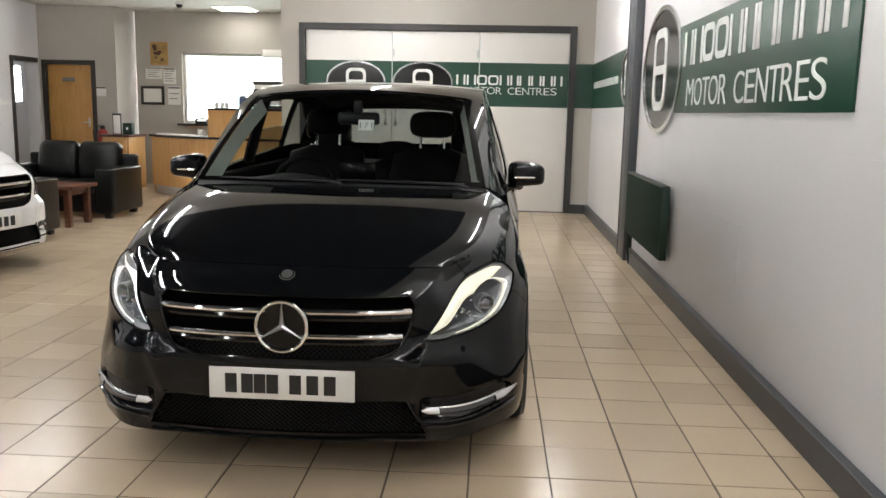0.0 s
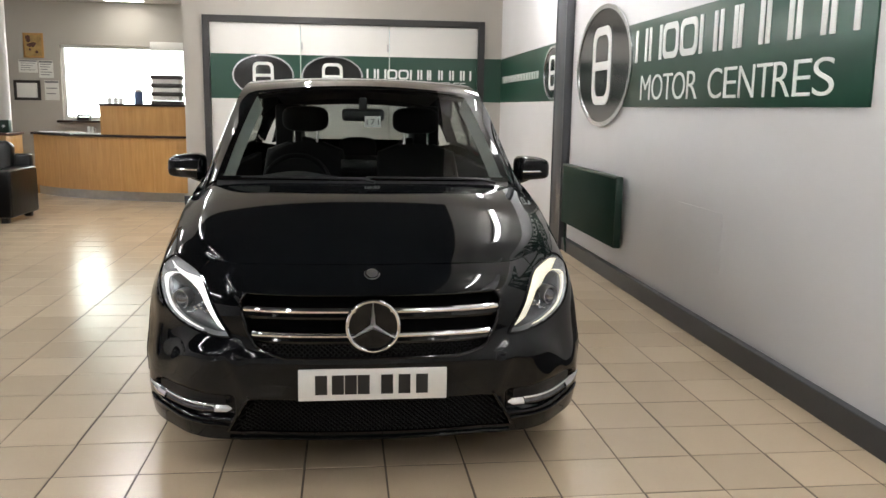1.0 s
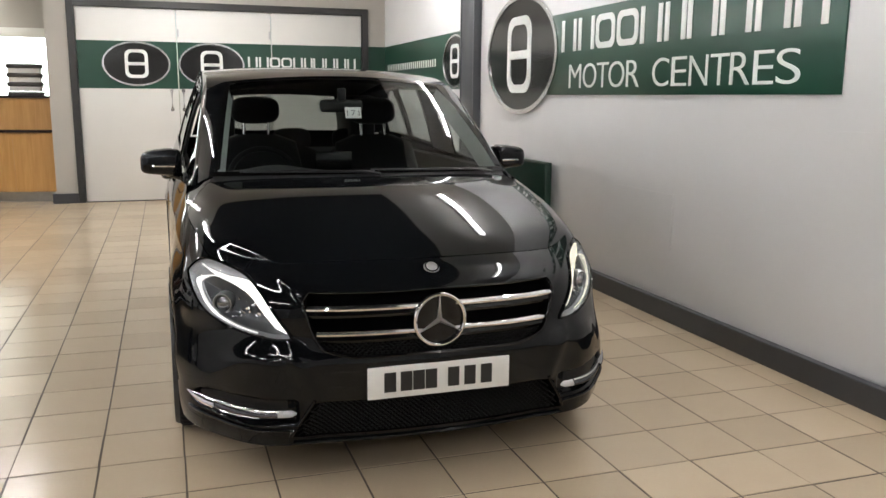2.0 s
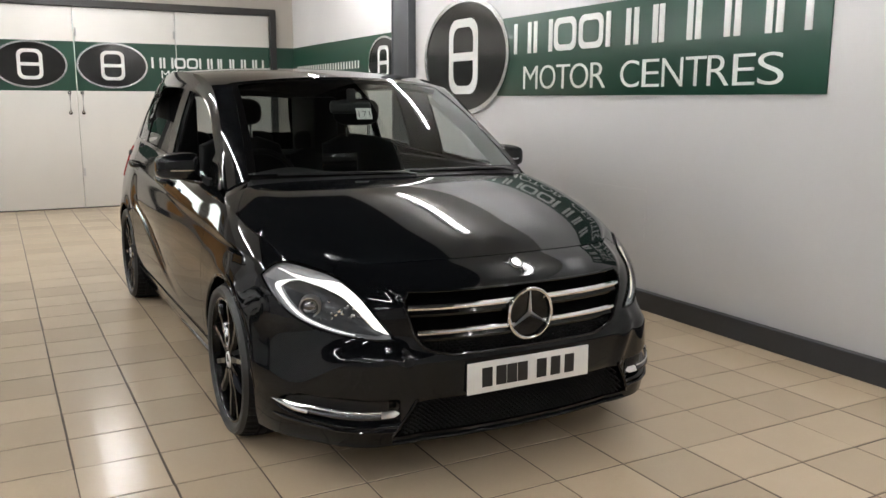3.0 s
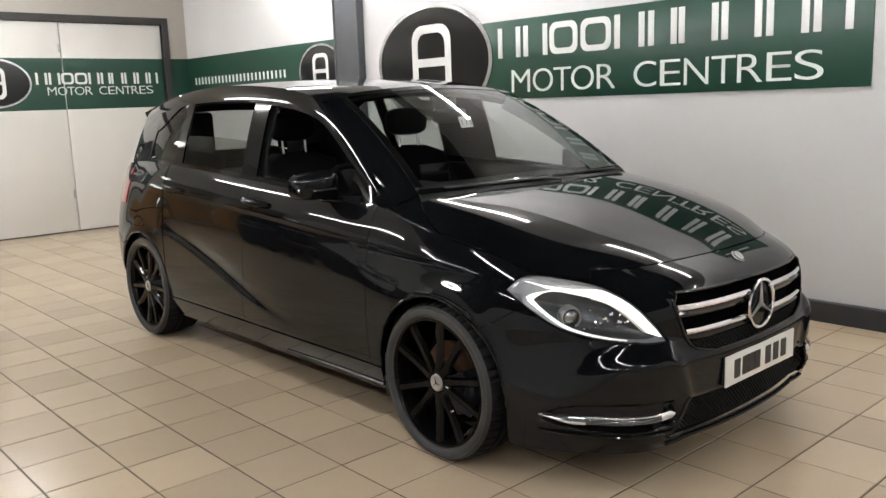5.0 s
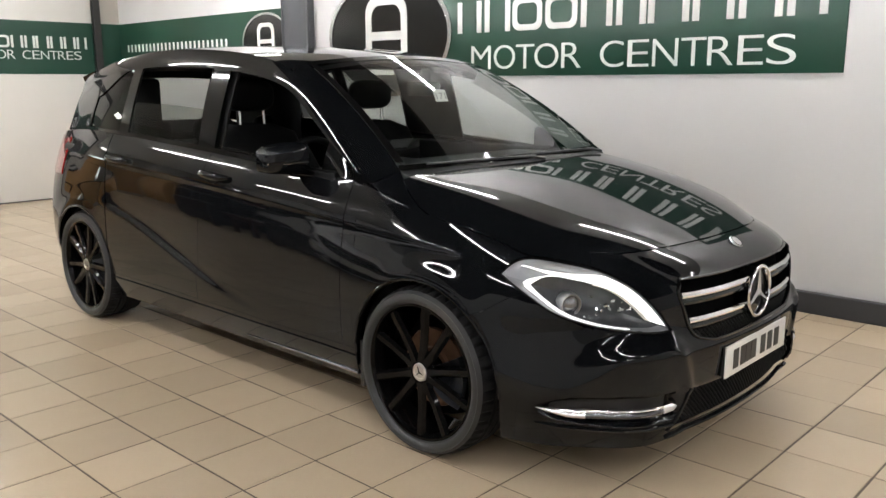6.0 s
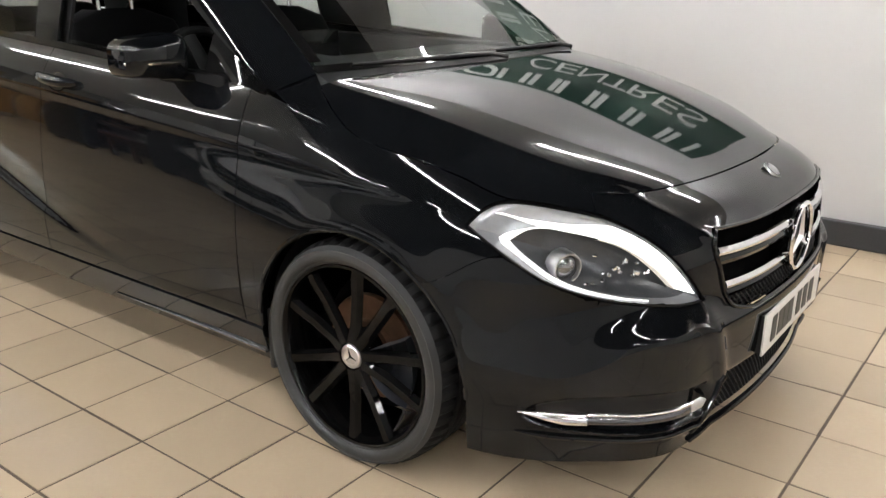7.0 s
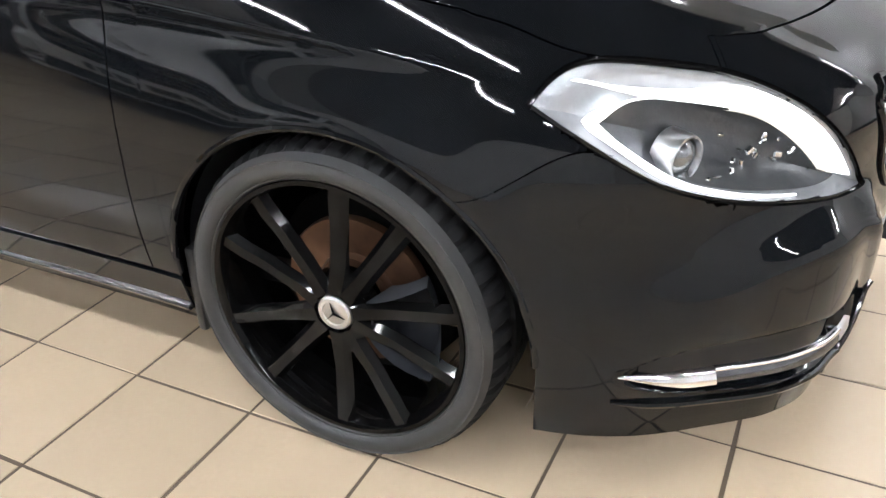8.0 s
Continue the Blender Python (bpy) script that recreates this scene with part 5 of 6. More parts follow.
    def lattice(name, z0, z1, xmax, step, depth):
        bm = bmesh.new()

        def at(x, z):
            p = skin(a_x(min(abs(x), 0.53)), z, -depth, True)
            return Vector((math.copysign(p.x, x), p.y, z))
        for s in (1, -1):
            x = -xmax - (z1 - z0)
            while x < xmax:
                pts = []
                for k in range(9):
                    z = lerp(z0, z1, k / 8)
                    xx = x + (z - z0) * 1.15 if s > 0 else -(x + (z - z0) * 1.15)
                    if abs(xx) <= (lerp(0.50, 0.428, (z - 0.205) / 0.127) if z < 0.4 else gx(z) - 0.004):
                        pts.append(at(xx, z))
                if len(pts) > 1:
                    sweep(pts, 0.0028, 5, bm, 1.0, False)
                x += step
        part(name, bm, M_MESH, car, "black diamond mesh")
    lattice("upper_mesh", 0.490, 0.556, 0.44, 0.020, 0.012)
    lattice("lower_mesh", 0.206, 0.332, 0.46, 0.020, 0.014)
    lip = [skin(a_x(abs(x)), 0.182, 0.004) for x in np.linspace(0.0, 0.5, 16)]
    lip = [Vector((-p.x, p.y, p.z)) for p in lip[::-1]] + lip[1:]
    part("front_splitter", sweep(lip, 0.006, 8), M_GLOSS_BLACK, car)
    # round emblem on the grille and the small badge above it
    if emblem:
        em = new("grille_emblem")
        em.parent = car
        part("ring", torus(bmesh.new(), (0, 0.014, 0.602), 0.090, 0.0065), M_CHROME, em, "chrome ring")
        part("arms", star(bmesh.new(), 0, 0.018, 0.602, 0.088, 0.012, "y"), M_SATIN, em, "three plain chrome arms", smooth=False)
        disc = add_cyl(bmesh.new(), (0, 0.022, 0.602), (0, 0.07, 0.602), 0.088, n=40)
        part("plate", disc, M_GLOSS_BLACK, em)
    c = skin(0, 0.768, 0.002)
    bd = new("nose_badge")
    bd.parent = car
    bm = lathe([(0.0, 0.004), (0.020, 0.004), (0.021, 0.006), (0.026, 0.005), (0.028, 0.0)], 32, "z")
    bmesh.ops.transform(bm, matrix=Matrix.Translation(c) @ Matrix.Rotation(radians(38), 4, "X"), verts=bm.verts)
    part("disc", bm, M_STEEL, bd, "small round silver badge")
    bm = lathe([(0.0205, 0.0065), (0.0255, 0.0062)], 32, "z")
    bmesh.ops.transform(bm, matrix=Matrix.Translation(c) @ Matrix.Rotation(radians(38), 4, "X"), verts=bm.verts)
    part("dark_ring", bm, M_GLOSS_BLACK, bd)
    # number plate with plain bars
    plate = new("number_plate")
    plate.parent = car
    plate.matrix_basis = pose(0, -0.014, 0)
    part("plate", box((-0.26, 0.020, 0.338), (0.26, 0.026, 0.452), 0.002), M_PLATE, plate, "white number plate")
    for x in (-0.181, -0.123, -0.078, -0.033, 0.049, 0.110, 0.172):
        part("bar", box((x - 0.021, 0.0185, 0.360), (x + 0.021, 0.020, 0.430)), M_PLATE_BAR, plate, smooth=False)
    part("plate_backing", box((-0.255, 0.026, 0.343), (0.255, 0.06, 0.447)), M_TRIM, plate)
    # bonnet, cowl, wipers, screens, roof
    part("bonnet", grid(lambda u, v: bonnet(lerp(-2, 2, u), lerp(0.0016, 0.998, v)), 128, 64, 0.010), paint, car, "smooth curved bonnet")
    part("cowl", grid(lambda u, v: lerp(1, 0, v) * (hood(lerp(-0.84, 0.84, u), 0.98) + Vector((0, 0, -0.016))) + v * screen(lerp(-1, 1, u), 0.03, -0.006), 40, 6), M_TRIM, car, "black plastic cowl")
    part("windscreen", grid(lambda u, v: screen(lerp(-1, 1, u), v), 36, 24), M_GLASS, car, "clear windscreen")
    band = new("screen_border")
    band.parent = car
    for s0, s1, v0, v1 in ((-1, 1, 0.0, 0.035), (-1, 1, 0.955, 1.0), (-1, -0.95, 0.05, 0.955), (0.95, 1, 0.05, 0.955)):
        part("black_border", grid(lambda u, v: screen(lerp(s0, s1, u), lerp(v0, v1, v), 0.002), 30 if s1 - s0 > 1 else 2, 20), M_GLOSS_BLACK, band)
    def roof(u, v):
        s, y = lerp(-1, 1, u), lerp(0, 1, v)
        front_y = 1.775 + 0.08 * s * s
        yy = lerp(front_y, 4.03 - 0.05 * s * s, y)
        r = rail(min(max(yy, 1.83), 3.98))
        z = ROOF_Z(lerp(1.77, 4.06, y)) - (ROOF_Z(lerp(1.77, 4.06, y)) - r.z) * abs(s) ** 2.4
        return Vector((s * r.x, yy, z))
    part("roof", grid(roof, 44, 48, 0.012), paint, car)
    part("rear_window", grid(lambda u, v: rear_screen(lerp(-1, 1, u), v), 20, 12), M_DARK_TINT, car)
    part("tailgate_spoiler", grid(lambda u, v: Vector((lerp(-0.57, 0.57, u), lerp(3.98, 4.14, v) - 0.05 * (2 * u - 1) ** 2, lerp(1.462, 1.43, v) - 0.05 * abs(2 * u - 1) ** 2.5)), 20, 4, 0.03), paint, car)
    for s in (1, -1):
        part("tailgate_pillar", grid(lambda u, v: lerp(1, 0, v) * rear_screen(s, u) + v * Vector((s * lerp(0.68, 0.585, u), lerp(4.08, 3.975, u), lerp(1.06, 1.385, u))), 12, 4, 0.01), paint, car)
    part("tailgate", grid(lambda u, v: lerp(1, 0, v) * Vector((lerp(-0.72, 0.72, u), 4.25 - 0.13 * (2 * u - 1) ** 2, 1.0)) + v * rear_screen(lerp(-1, 1, u), 0.0), 20, 4), paint, car)
    for x0, x1 in ((0.60, 0.0), (0.02, -0.58)):
        pts = [screen(lerp(x0, x1, k / 12) / 0.7, 0.010 + 0.014 * (k / 12), 0.006) for k in range(13)]
        w = part("wiper", sweep(pts, [lerp(0.006, 0.0035, k / 12) for k in range(13)], 8), M_TRIM, car, "black wiper blade")
        base = pts[0] + Vector((0.02, -0.035, -0.012))
        part("wiper_arm", sweep([base, pts[1] + Vector((0, -0.014, 0.0)), pts[6] + Vector((0, -0.004, 0.004))], [0.008, 0.006, 0.003], 8), M_TRIM, w)
    part("tailgate_top", grid(lambda u, v: lerp(1, 0, v) * rear_screen(lerp(-1, 1, u), 1.0) + v * Vector((lerp(-0.58, 0.58, u), 4.0 - 0.03 * (2 * u - 1) ** 2, 1.445 - 0.06 * abs(2 * u - 1) ** 2.5)), 16, 3), M_TRIM, car)
    # inside
    cabin_ = new("interior")
    cabin_.parent = car
    part("undertray", box((-0.60, 0.45, 0.19), (0.60, 4.0, 0.205)), M_SHELL, car)
    part("cabin_floor", box((-0.78, 1.0, 0.28), (0.78, 4.1, 0.34)), M_SHELL, cabin_)
    part("firewall", box((-0.68, 1.10, 0.3), (0.68, 1.17, 0.93)), M_SHELL, cabin_)
    for s in (1, -1):
        part("door_lining", box((s * 0.775 - 0.03, 1.4, 0.34), (s * 0.775 + 0.03, 3.9, 1.0), 0.02), M_LEATHER, cabin_)
        trim = lambda u, v, s=s: screen(s * lerp(0.965, 0.925, v), lerp(0.04, 0.95, u), -0.012 - 0.085 * v)
        part("pillar_trim", grid(trim, 16, 5), M_PILLAR_TRIM, cabin_, "pale grey pillar trim")
    part("load_cover", box((-0.7, 3.45, 0.93), (0.7, 4.15, 0.96), 0.01), M_LEATHER, cabin_)
    dash = grid(lambda u, v: Vector((lerp(-0.70, 0.70, u), lerp(1.14, 1.93, v), 0.965 + 0.02 * math.sin(math.pi * v) - 0.35 * max(v - 0.72, 0) ** 1.3 * 3 + 0.035 * math.exp(-((lerp(-0.72, 0.72, u) + 0.36) / 0.17) ** 2) * math.exp(-((v - 0.6) / 0.22) ** 2))), 40, 20)
    part("dashboard", dash, M_DASH, cabin_)
    part("dash_front", box((-0.72, 1.88, 0.50), (0.72, 1.93, 0.86), 0.03), M_DASH, cabin_)
    part("centre_screen", box((-0.12, 1.80, 0.96), (0.08, 1.82, 1.07), 0.008), M_GLOSS_BLACK, cabin_)
    wheel_ = torus(bmesh.new(), (0, 0, 0), 0.185, 0.016, "y", 40, 10)
    add_box(wheel_, (-0.17, -0.01, -0.02), (0.17, 0.012, 0.02))
    bmesh.ops.transform(wheel_, matrix=Matrix.Translation((-0.37, 2.02, 0.905)) @ Matrix.Rotation(radians(-25), 4, "X"), verts=wheel_.verts)
    part("steering_wheel", wheel_, M_LEATHER, cabin_)
    for x, y in ((-0.345, 2.40), (0.345, 2.22)):
        seat(car, x, y)
    for x in (-0.44, 0.0, 0.44):  # rear bench
        seat(car, x, 3.28, False)
    mm = box((-0.112, 1.68, 1.278), (0.115, 1.715, 1.346), 0.022, 3)
    part("inner_mirror", mm, M_TRIM, cabin_)
    part("mirror_stem", box((-0.022, 1.665, 1.335), (0.022, 1.70, 1.405), 0.01), M_TRIM, cabin_)
    part("headlining", grid(lambda u, v: roof(lerp(0.02, 0.98, u), lerp(0.01, 0.97, v)) + Vector((0, 0, -0.035)), 16, 12), M_HEADLINING, cabin_)
    return car


CAR_X, CAR_Y = -0.556, 2.85
car = build_car("hatchback_car", (CAR_X, CAR_Y, 0), 0, M_PAINT, "glossy black family hatchback with lit headlamps and black alloy wheels")
tag = thing("hanging_tag", (CAR_X, CAR_Y, 0), "white numbered card hanging from the mirror in the car", "tag")
lean = Matrix.Translation((0.008, 1.645, 1.306)) @ Matrix.Rotation(radians(-24), 4, "X")
bm = box((0, -0.002, -0.060), (0.084, 0.002, 0.0), 0.001)
bmesh.ops.transform(bm, matrix=lean, verts=bm.verts)
part("card", bm, M_CARD, tag)
bm = text_mesh("171", 0.064, 0.030, 0.001)
bmesh.ops.translate(bm, verts=bm.verts, vec=(0.010, -0.003, -0.048))
bmesh.ops.transform(bm, matrix=lean, verts=bm.verts)
part("number", bm, M_INK, tag, smooth=False)

# ---------------------------------------------------------------- the far side of the showroom
white_car = build_car("parked_car", (-3.66, 6.25, 0), 78, M_PAINT_WHITE, "white hatchback parked beside the black leather sofas", lit=False, emblem=False)
white_car.matrix_basis = white_car.matrix_basis @ Matrix.Scale(1.10, 4)


def sofa(place, turn, label):
    """Two-seat leather sofa, facing -y; the origin is under its middle."""
    s = thing("leather_sofa", place, label, "sofa", "black sofas", turn)
    w, d = 0.75, 0.43
    part("base", box((-w + 0.02, -d + 0.03, 0.07), (w - 0.02, d, 0.30), 0.02), M_SOFA, s)
    for sx in (-1, 1):
        x0, x1 = sorted((sx * w, sx * (w - 0.23)))
        part("arm", box((x0, -d, 0.06), (x1, d - 0.02, 0.60), 0.028, 3), M_SOFA, s)
        part("seat_cushion", box((min(0, sx * 0.52), -d + 0.005, 0.28), (max(0, sx * 0.52), d - 0.22, 0.44), 0.045, 4), M_SOFA, s)
        bm = box((min(sx * 0.005, sx * 0.52), -0.11, 0.0), (max(sx * 0.005, sx * 0.53), 0.12, 0.49), 0.085, 5)
        bmesh.ops.subdivide_edges(bm, edges=bm.edges, cuts=2, use_grid_fill=True)
        for v in bm.verts:
            u, q = (v.co.x - sx * 0.26) / 0.26, (v.co.z - 0.235) / 0.235
            v.co.y += -0.05 * math.cos(u * 1.4) * math.cos(q * 1.4) + 0.045 * math.exp(-(u * u + q * q) / 0.06) + 0.006 * math.sin(9 * u + 4 * q)
        bmesh.ops.transform(bm, matrix=Matrix.Translation((0, d - 0.20, 0.41)) @ Matrix.Rotation(radians(-12), 4, "X"), verts=bm.verts)
        part("back_cushion", bm, M_SOFA, s, "plump tufted back cushion")
    part("back_frame", box((-w + 0.05, d - 0.10, 0.08), (w - 0.05, d + 0.02, 0.74), 0.03, 3), M_SOFA, s)
    for sx in (-1, 1):
        for y in (-d + 0.07, d - 0.10):
            part("foot", box((sx * (w - 0.10) - 0.04, y - 0.04, 0), (sx * (w - 0.10) + 0.04, y + 0.04, 0.075), 0.006), M_TRIM, s)
    return s


sofa((-5.10, 10.22, 0), 0, "black leather two-seat sofa with tufted back cushions")
sofa((-5.12, 8.14, 0), 180, "black leather two-seat sofa facing the coffee table")

table = thing("coffee_table", (-4.95, 9.24, 0), "dark wooden coffee table with a glossy top", "table")
part("tabletop", box((-0.53, -0.30, 0.425), (0.53, 0.30, 0.465), 0.008), M_DARK_WOOD, table)
for sx in (-1, 1):
    for sy in (-1, 1):
        part("leg", box((sx * 0.43 - 0.033, sy * 0.22 - 0.033, 0), (sx * 0.43 + 0.033, sy * 0.22 + 0.033, 0.426), 0.004), M_DARK_WOOD, table)
    part("side_rail", box((sx * 0.43 - 0.012, -0.19, 0.35), (sx * 0.43 + 0.012, 0.19, 0.425), 0.003), M_DARK_WOOD, table)
for sy in (-1, 1):
    part("long_rail", box((-0.40, sy * 0.22 - 0.012, 0.35), (0.40, sy * 0.22 + 0.012, 0.425), 0.003), M_DARK_WOOD, table)
mag = thing("magazine", (-4.92, 9.16, 0.465), "pale magazine lying on the coffee table", "magazine", turn=14)
part("pages", box((-0.15, -0.105, 0), (0.15, 0.105, 0.012), 0.002), M_PAPER, mag)

# reception desk: a bowed beech front on a steel plinth
desk = thing("reception_desk", (0, 0, 0), "curved beech reception desk with dark tops and steel plinth", "desk")
DK_X = [-5.25, -4.85, -4.1, -3.4, -2.80]
DK_Y = spline(DK_X, [13.14, 12.74, 12.32, 12.06, 11.94])


def desk_front(x0, x1, z0, z1, back, n=30, thick=0.03):
    bm = bmesh.new()
    rows = []
    for k in range(n + 1):
        x = lerp(x0, x1, k / n)
        y = DK_Y(x) + back
        rows.append([bm.verts.new(p) for p in ((x, y, z0), (x, y, z1), (x, y + thick, z1), (x, y + thick, z0))])
    for p, q in zip(rows, rows[1:]):
        for i in range(4):
            bm.faces.new((p[i], p[(i + 1) % 4], q[(i + 1) % 4], q[i]))
    bm.faces.new(rows[0])
    bm.faces.new(rows[-1][::-1])
    return bm


xs_ = np.linspace(-5.25, -2.80, 6)
for xa, xb in zip(xs_, xs_[1:]):
    part("front_board", desk_front(xa + 0.001, xb - 0.001, 0.13, 0.885, 0, 8), M_BEECH, desk, "beech veneer board")
part("plinth", desk_front(-5.21, -2.80, 0.0, 0.13, 0.05), M_STEEL, desk, "brushed steel plinth")
part("worktop", desk_front(-5.28, -2.80, 0.885, 0.918, -0.03, 30, 0.62), M_GRANITE, desk, "dark worktop")
part("end_board", box((-5.25, 13.19, 0.0), (-5.22, 13.75, 0.885), 0.003), M_BEECH, desk)
part("raised_front", desk_front(-4.05, -2.80, 0.918, 1.315, 0.10), M_BEECH, desk, "raised beech front")
part("raised_end", box((-4.08, DK_Y(-4.05) + 0.10, 0.918), (-4.05, DK_Y(-4.05) + 0.42, 1.315), 0.003), M_BEECH, desk)
part("raised_top", desk_front(-4.10, -2.80, 1.315, 1.345, 0.07, 20, 0.36), M_GRANITE, desk, "dark raised top")


def desk_y(x, back):
    return DK_Y(x) + back


for x, b, turn, w in ((-5.0, 0.25, 12, 0.15), (-4.85, 0.2, -20, 0.15), (-4.55, 0.26, 30, 0.14), (-4.3, 0.2, 5, 0.15), (-4.7, 0.38, 60, 0.15)):
    p = thing("paper", (x, desk_y(x, b), 0.918), "loose white papers on the reception desk", "paper", "desk papers", turn)
    part("sheets", box((-w, -0.105, 0), (w, 0.105, 0.008), 0.001), M_PAPER, p)
mug = thing("mug", (-4.32, desk_y(-4.32, 0.34), 0.918), "white mug on the reception desk", "mug")
part("cup", lathe([(0.0, 0.004), (0.036, 0.004), (0.04, 0.01), (0.041, 0.095), (0.037, 0.095), (0.035, 0.012), (0.0, 0.01)], 20, "z"), M_PAPER, mug)
part("handle", torus(bmesh.new(), (0.05, 0, 0.05), 0.026, 0.006, "y", 16, 6), M_PAPER, mug)
tray = thing("letter_tray", (-3.12, desk_y(-3.12, 0.30), 1.345), "dark three-tier letter tray with white paper", "letter tray")
for z in (0.0, 0.115, 0.23, 0.345):
    part("shelf", box((-0.2, -0.14, z), (0.2, 0.14, z + 0.055 if z else 0.05), 0.004), M_FRAME, tray)
for z in (0.055, 0.17, 0.285):
    part("paper", box((-0.18, -0.13, z), (0.18, 0.13, z + 0.06)), M_PAPER, tray)
boxx = thing("leaflet_box", (-3.52, desk_y(-3.52, 0.22), 1.345), "small blue leaflet box on the desk", "box")
part("body", box((-0.05, -0.03, 0), (0.05, 0.03, 0.17), 0.003), material("blue_card", (0.05, 0.09, 0.2), 0.5, vary=0.3, scale=30), boxx)
part("leaflets", box((-0.043, -0.018, 0.1), (0.043, 0.018, 0.2)), M_PAPER, boxx)
for x in (-3.95, -3.86, -3.78):
    st = thing("card_holder", (x, desk_y(x, 0.2), 1.345), "clear holder with white cards", "card holder", "card holders")
    part("cards", box((-0.03, -0.012, 0), (0.03, 0.012, 0.085), 0.002), M_PAPER, st)

# window behind the desk
win = tagged(new("window_1"), "bright window behind the reception desk", "window", kind="structure")
for lo, hi in (((WIN[0], WIN[2]), (WIN[0] + 0.05, WIN[3])), ((WIN[1] - 0.05, WIN[2]), (WIN[1], WIN[3])), ((WIN[0] + 0.05, WIN[3] - 0.05), (WIN[1] - 0.05, WIN[3])), ((WIN[0] + 0.05, WIN[2]), (WIN[1] - 0.05, WIN[2] + 0.05))):
    part("window_frame", box((lo[0], BACK_Y + 0.06, lo[1]), (hi[0], BACK_Y + 0.12, hi[1]), 0.004), M_DOOR_WHITE, win)
part("pane", box((WIN[0] + 0.05, BACK_Y + 0.085, WIN[2] + 0.05), (WIN[1] - 0.05, BACK_Y + 0.091, WIN[3] - 0.05)), M_GLASS, win, smooth=False).visible_shadow = False
part("window_sill", box((WIN[0] - 0.06, BACK_Y - 0.16, WIN[2] - 0.04), (WIN[1] + 0.06, BACK_Y + 0.06, WIN[2] - 0.005), 0.006), M_GRANITE, win, "dark window board")
part("blind_rail", box((-3.85, BACK_Y - 0.07, 2.22), (-3.05, BACK_Y - 0.005, 2.36), 0.006), M_DOOR_WHITE, win, "white blind box")
structure("backdrop", box((WIN[0] - 1.0, BACK_Y + 0.9, 0.3), (WIN[1] + 1.0, BACK_Y + 0.92, 3.2)), M_SKY_PANE, "bright daylight outside")
tel = thing("telephone", (-4.95, BACK_Y - 0.08, WIN[2] - 0.005), "black telephone on the window board", "telephone")
part("base", box((-0.10, -0.06, 0), (0.10, 0.06, 0.05), 0.012, 3), M_TRIM, tel)
part("handset", sweep([(-0.11, 0, 0.06), (-0.07, 0, 0.085), (0.07, 0, 0.085), (0.11, 0, 0.06)], [0.025, 0.018, 0.018, 0.025], 10), M_TRIM, tel)

# pictures and notices on the wall beside the window
FACE = BACK_Y - 0.001


def notice(x0, x1, z0, z1, label, rows, band=False):
    nt = thing("notice", (x0, FACE, z0), label, "notice")
    w, h = x1 - x0, z1 - z0
    part("sheet", box((0, -0.004, 0), (w, 0, h)), M_PAPER, nt, smooth=False)
    for k in range(rows):
        z = h * (1 - (k + 1.4) / (rows + 1.6))
        part("bar", box((w * 0.12, -0.0055, z - h * 0.02), (w * (0.88 - 0.13 * (k % 3)), -0.004, z + h * 0.02)), M_INK, nt, smooth=False)
    if band:
        part("heading", box((w * 0.03, -0.0055, h * 0.88), (w * 0.97, -0.004, h * 0.97)), M_INK, nt, smooth=False)


notice(-5.957, -5.66, 1.826, 2.028, "white printed notice with a dark heading", 4, True)
notice(-5.642, -5.415, 1.746, 2.025, "white printed notice on the wall", 5, True)
notice(-5.57, -5.343, 1.386, 1.705, "white printed sheet on the wall", 2, True)
pic = thing("framed_certificate", (-6.049, FACE, 1.38), "white certificate in a dark wooden frame", "picture")
pw, ph = 0.417, 0.324
for lo, hi in (((0, 0), (pw, 0.045)), ((0, ph - 0.045), (pw, ph)), ((0, 0.045), (0.045, ph - 0.045)), ((pw - 0.045, 0.045), (pw, ph - 0.045))):
    part("frame_side", box((lo[0], -0.025, lo[1]), (hi[0], 0, hi[1]), 0.004), M_FRAME, pic)
part("certificate", box((0.045, -0.010, 0.045), (pw - 0.045, 0, ph - 0.045)), M_PAPER, pic, smooth=False)
post = thing("poster", (-5.861, FACE, 2.065), "framed orange and brown poster on the wall", "poster")
part("frame", box((0, -0.012, 0), (0.316, 0, 0.396), 0.004), M_OAK_DOOR, post)
part("picture", box((0.03, -0.014, 0.03), (0.286, -0.012, 0.366)), material("orange_print", (0.55, 0.36, 0.12), 0.5, vary=0.75, scale=9, fine=0.3), post, smooth=False)
rng_p = random.Random(11)
for _ in range(9):
    px, pz, pr = rng_p.uniform(0.07, 0.245), rng_p.uniform(0.07, 0.325), rng_p.uniform(0.018, 0.042)
    part("print_patch", add_cyl(bmesh.new(), (px, -0.0144 - 0.0002 * _, pz), (px, -0.0138, pz), pr, n=7), M_DARK_WOOD, post, smooth=False)

# oak door, its frame, switch and extinguisher
bm = bmesh.new()
for lo, hi in (((OAK[0] - 0.07, 0), (OAK[0], OAK[2] + 0.07)), ((OAK[1], 0), (OAK[1] + 0.07, OAK[2] + 0.07)), ((OAK[0], OAK[2]), (OAK[1], OAK[2] + 0.07))):
    add_box(bm, (lo[0], SIDE_Y - 0.025, lo[1]), (hi[0], SIDE_Y + 0.1, hi[1]), 0.004)
structure("door_frame", bm, M_FRAME, "dark door frame")
oak = tagged(new("door_4"), "closed oak veneer office door", "door", kind="structure")
oak.matrix_basis = pose(OAK[0], SIDE_Y + 0.03, 0)
part("leaf", box((0.004, 0, 0.008), (OAK[1] - OAK[0] - 0.004, 0.044, OAK[2] - 0.004), 0.003), M_OAK_DOOR, oak)
